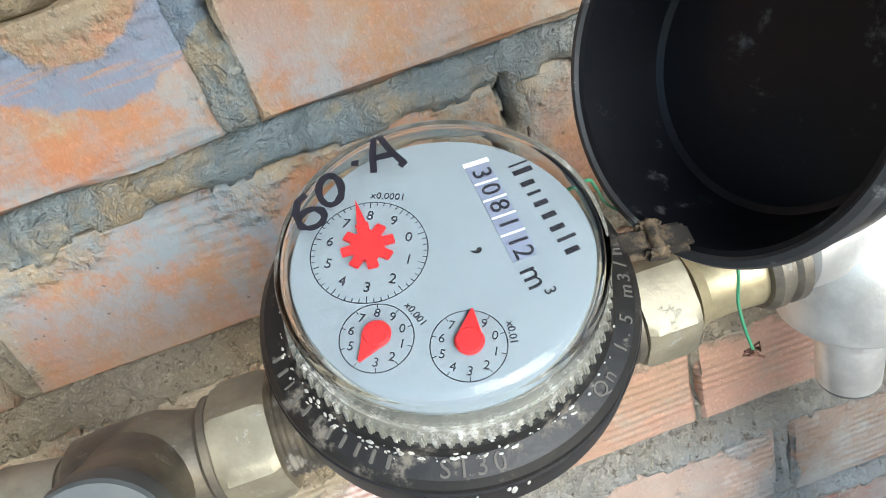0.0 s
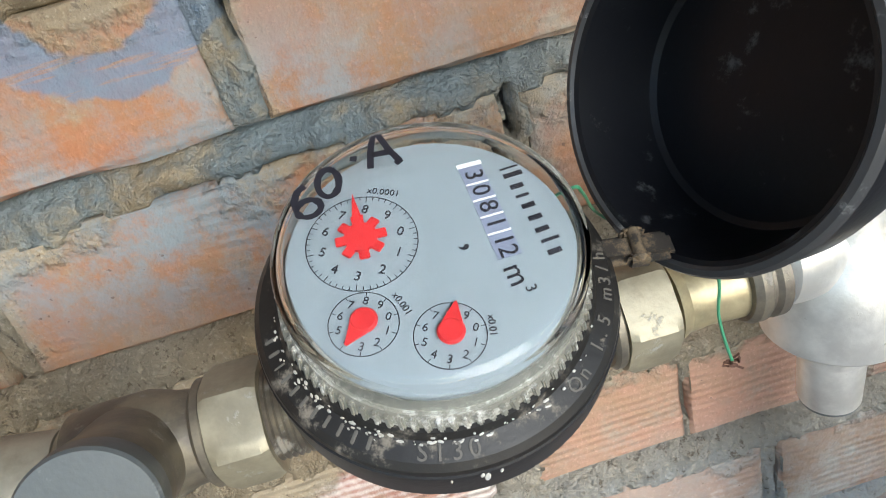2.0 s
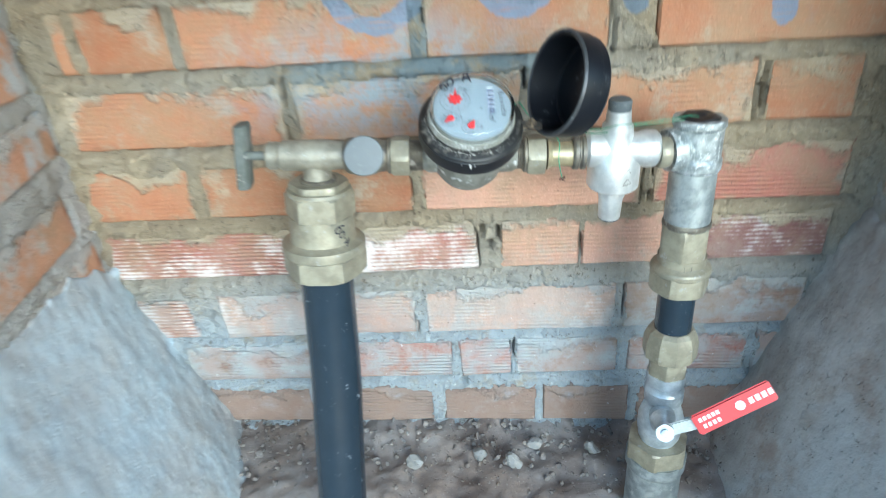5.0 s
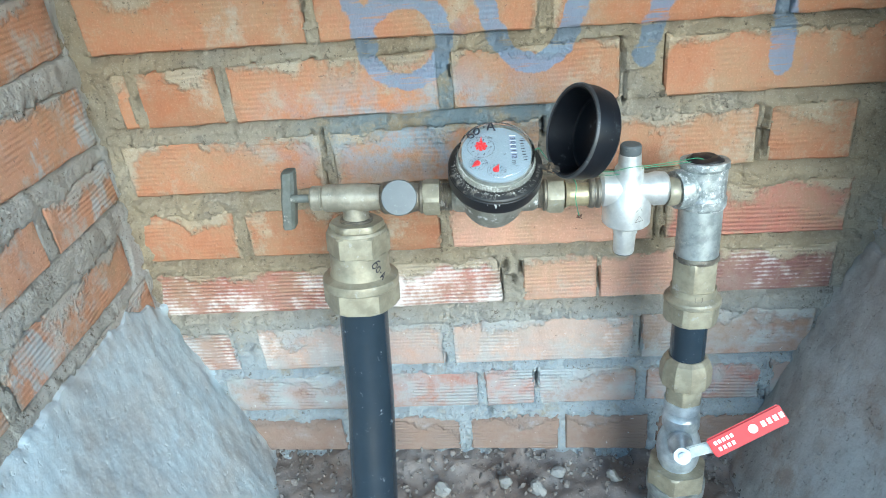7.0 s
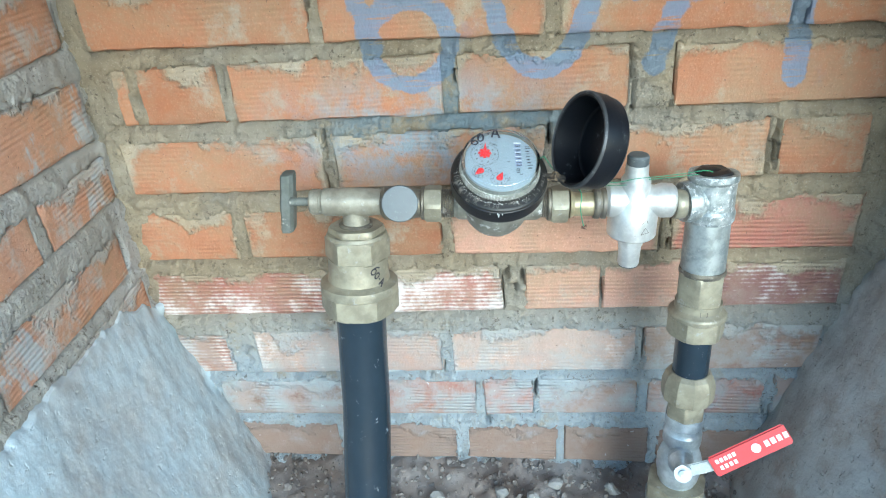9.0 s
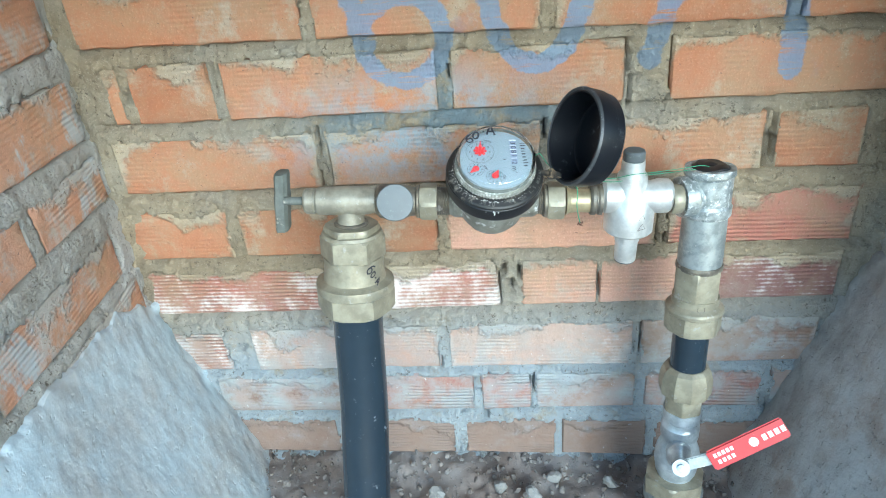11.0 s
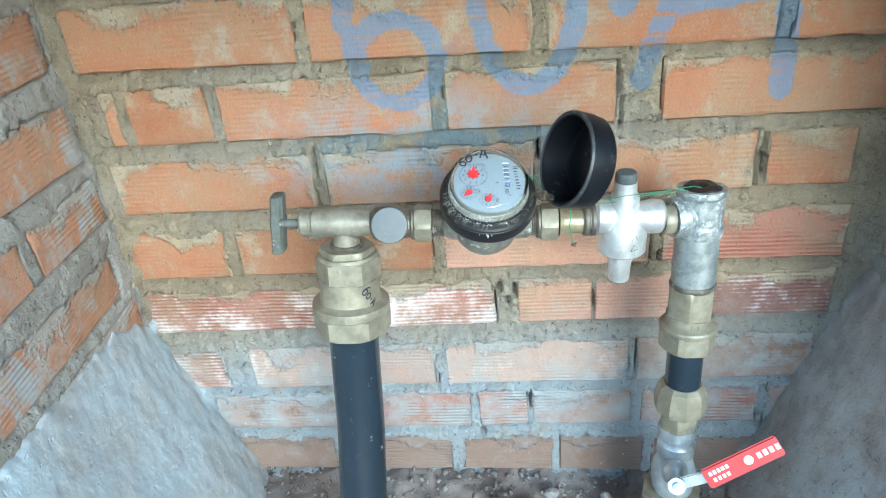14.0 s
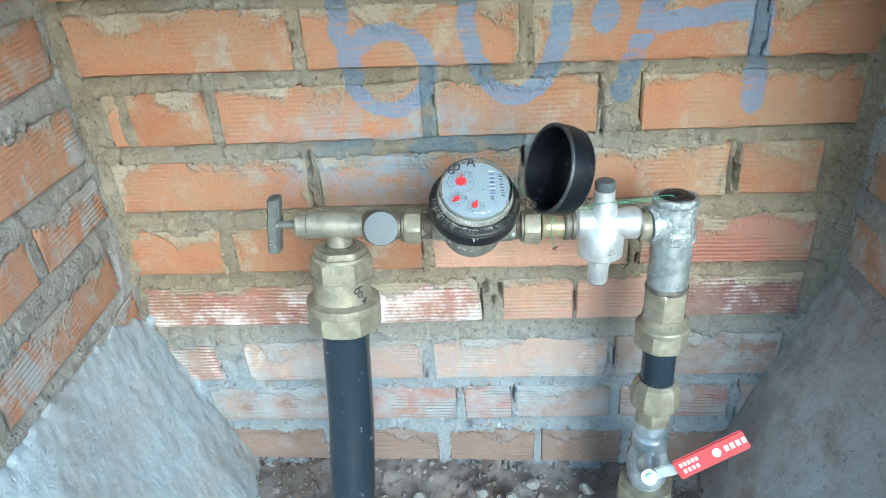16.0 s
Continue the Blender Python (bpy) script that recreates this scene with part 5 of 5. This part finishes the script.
def rubble():
    """Crumbs of mortar and brick that lie at the foot of the walls."""
    rnd = random.Random(11)
    bm = bmesh.new()
    for i in range(1500):
        x, y = rnd.uniform(-0.33, 0.36), -abs(rnd.gauss(0.02, 0.07))
        z = FLOOR + 0.014 * max(0, 1 + y / 0.16) * 0.9 + rnd.uniform(-0.006, 0.006)
        s = 0.0010 + 0.0050 * rnd.random() ** 3
        q = Matrix.Translation((x, y, z)) @ Euler([rnd.uniform(0, 6) for _ in range(3)]).to_matrix().to_4x4() @ Matrix.Diagonal((s, s * rnd.uniform(0.5, 1), s * rnd.uniform(0.4, 0.9), 1))
        made = bmesh.ops.create_icosphere(bm, subdivisions=1, radius=1, matrix=q)
        for v in made["verts"]:
            v.co += 0.25 * s * noise.noise_vector(v.co * 300)
    tagged(part("rubble", bm, RUBBLE, sharp=20), "loose crumbs of mortar and soil on the ground", "rubble", kind="stuff")
    for k, (x, y, s) in enumerate(((-0.155, -0.05, 0.016), (0.115, -0.04, 0.011), (0.085, -0.07, 0.013), (0.04, -0.06, 0.010), (0.19, -0.05, 0.012), (-0.05, -0.07, 0.012))):
        c = bmesh.new()
        q = Matrix.Translation((x, y, FLOOR + 0.014 * max(0, 1 + y / 0.16) + 0.004)) @ Euler((0.3 + k, 0.5 * k, k)).to_matrix().to_4x4() @ Matrix.Diagonal((s, 0.7 * s, 0.9 * s, 1))
        made = bmesh.ops.create_icosphere(c, subdivisions=2, radius=1, matrix=q)
        for v in made["verts"]:
            v.co += 0.5 * s * noise.noise_vector(v.co * 90 + Vector((k, 0, 0)))
        tagged(part("mortar_lump", c, CHIP, sharp=15), "pale broken lump of mortar on the soil", "rubble", "mortar lumps")


rubble()

# ---- the bricks, last ----
brick_wall("wall_back", back, BACK, -0.46, 0.52, -0.17, 0.74, 0.0026, 0.12, MORTAR, "orange ribbed brick wall in thick mortar with blue painted marks", 1, ((0.054, 0.190, 0.006, 0.008), (0.063, 0.172, 0.008, 0.006), (0.074, 0.185, 0.002, 0.018), (0.089, 0.004, 0.0024, 0.013), (-0.2545, 0.440, 0.0022, 0.018), (-0.1485, 0.362, 0.0020, 0.020), (0.346, 0.352, 0.0024, 0.022), (0.106, 0.365, 0.0020, 0.014), (0.02, -0.052, 0.006, 0.006), (-0.31, 0.075, 0.010, 0.006), (0.195, 0.410, 0.0020, 0.018)))
WALL_LEFT = brick_wall("wall_left", left, SIDE_LEFT, -0.43, 0.004, -0.17, 0.74, 0.004, 0.12, MORTAR_SIDE, "orange brick side wall of the niche in rough mortar", 2, rough=0.4)
WALL_RIGHT = brick_wall("wall_right", right, SIDE_RIGHT, -0.22, 0.004, -0.17, 0.74, 0.006, 0.12, MORTAR_SIDE, "shaded brick side wall of the niche in rough mortar", 3, rough=0.5)
corner_mortar(WALL_LEFT, X_LEFT, 0.14, 1, MORTAR, 2.0)
corner_mortar(WALL_RIGHT, X_RIGHT, 0.0, -1, MORTAR, 5.0)
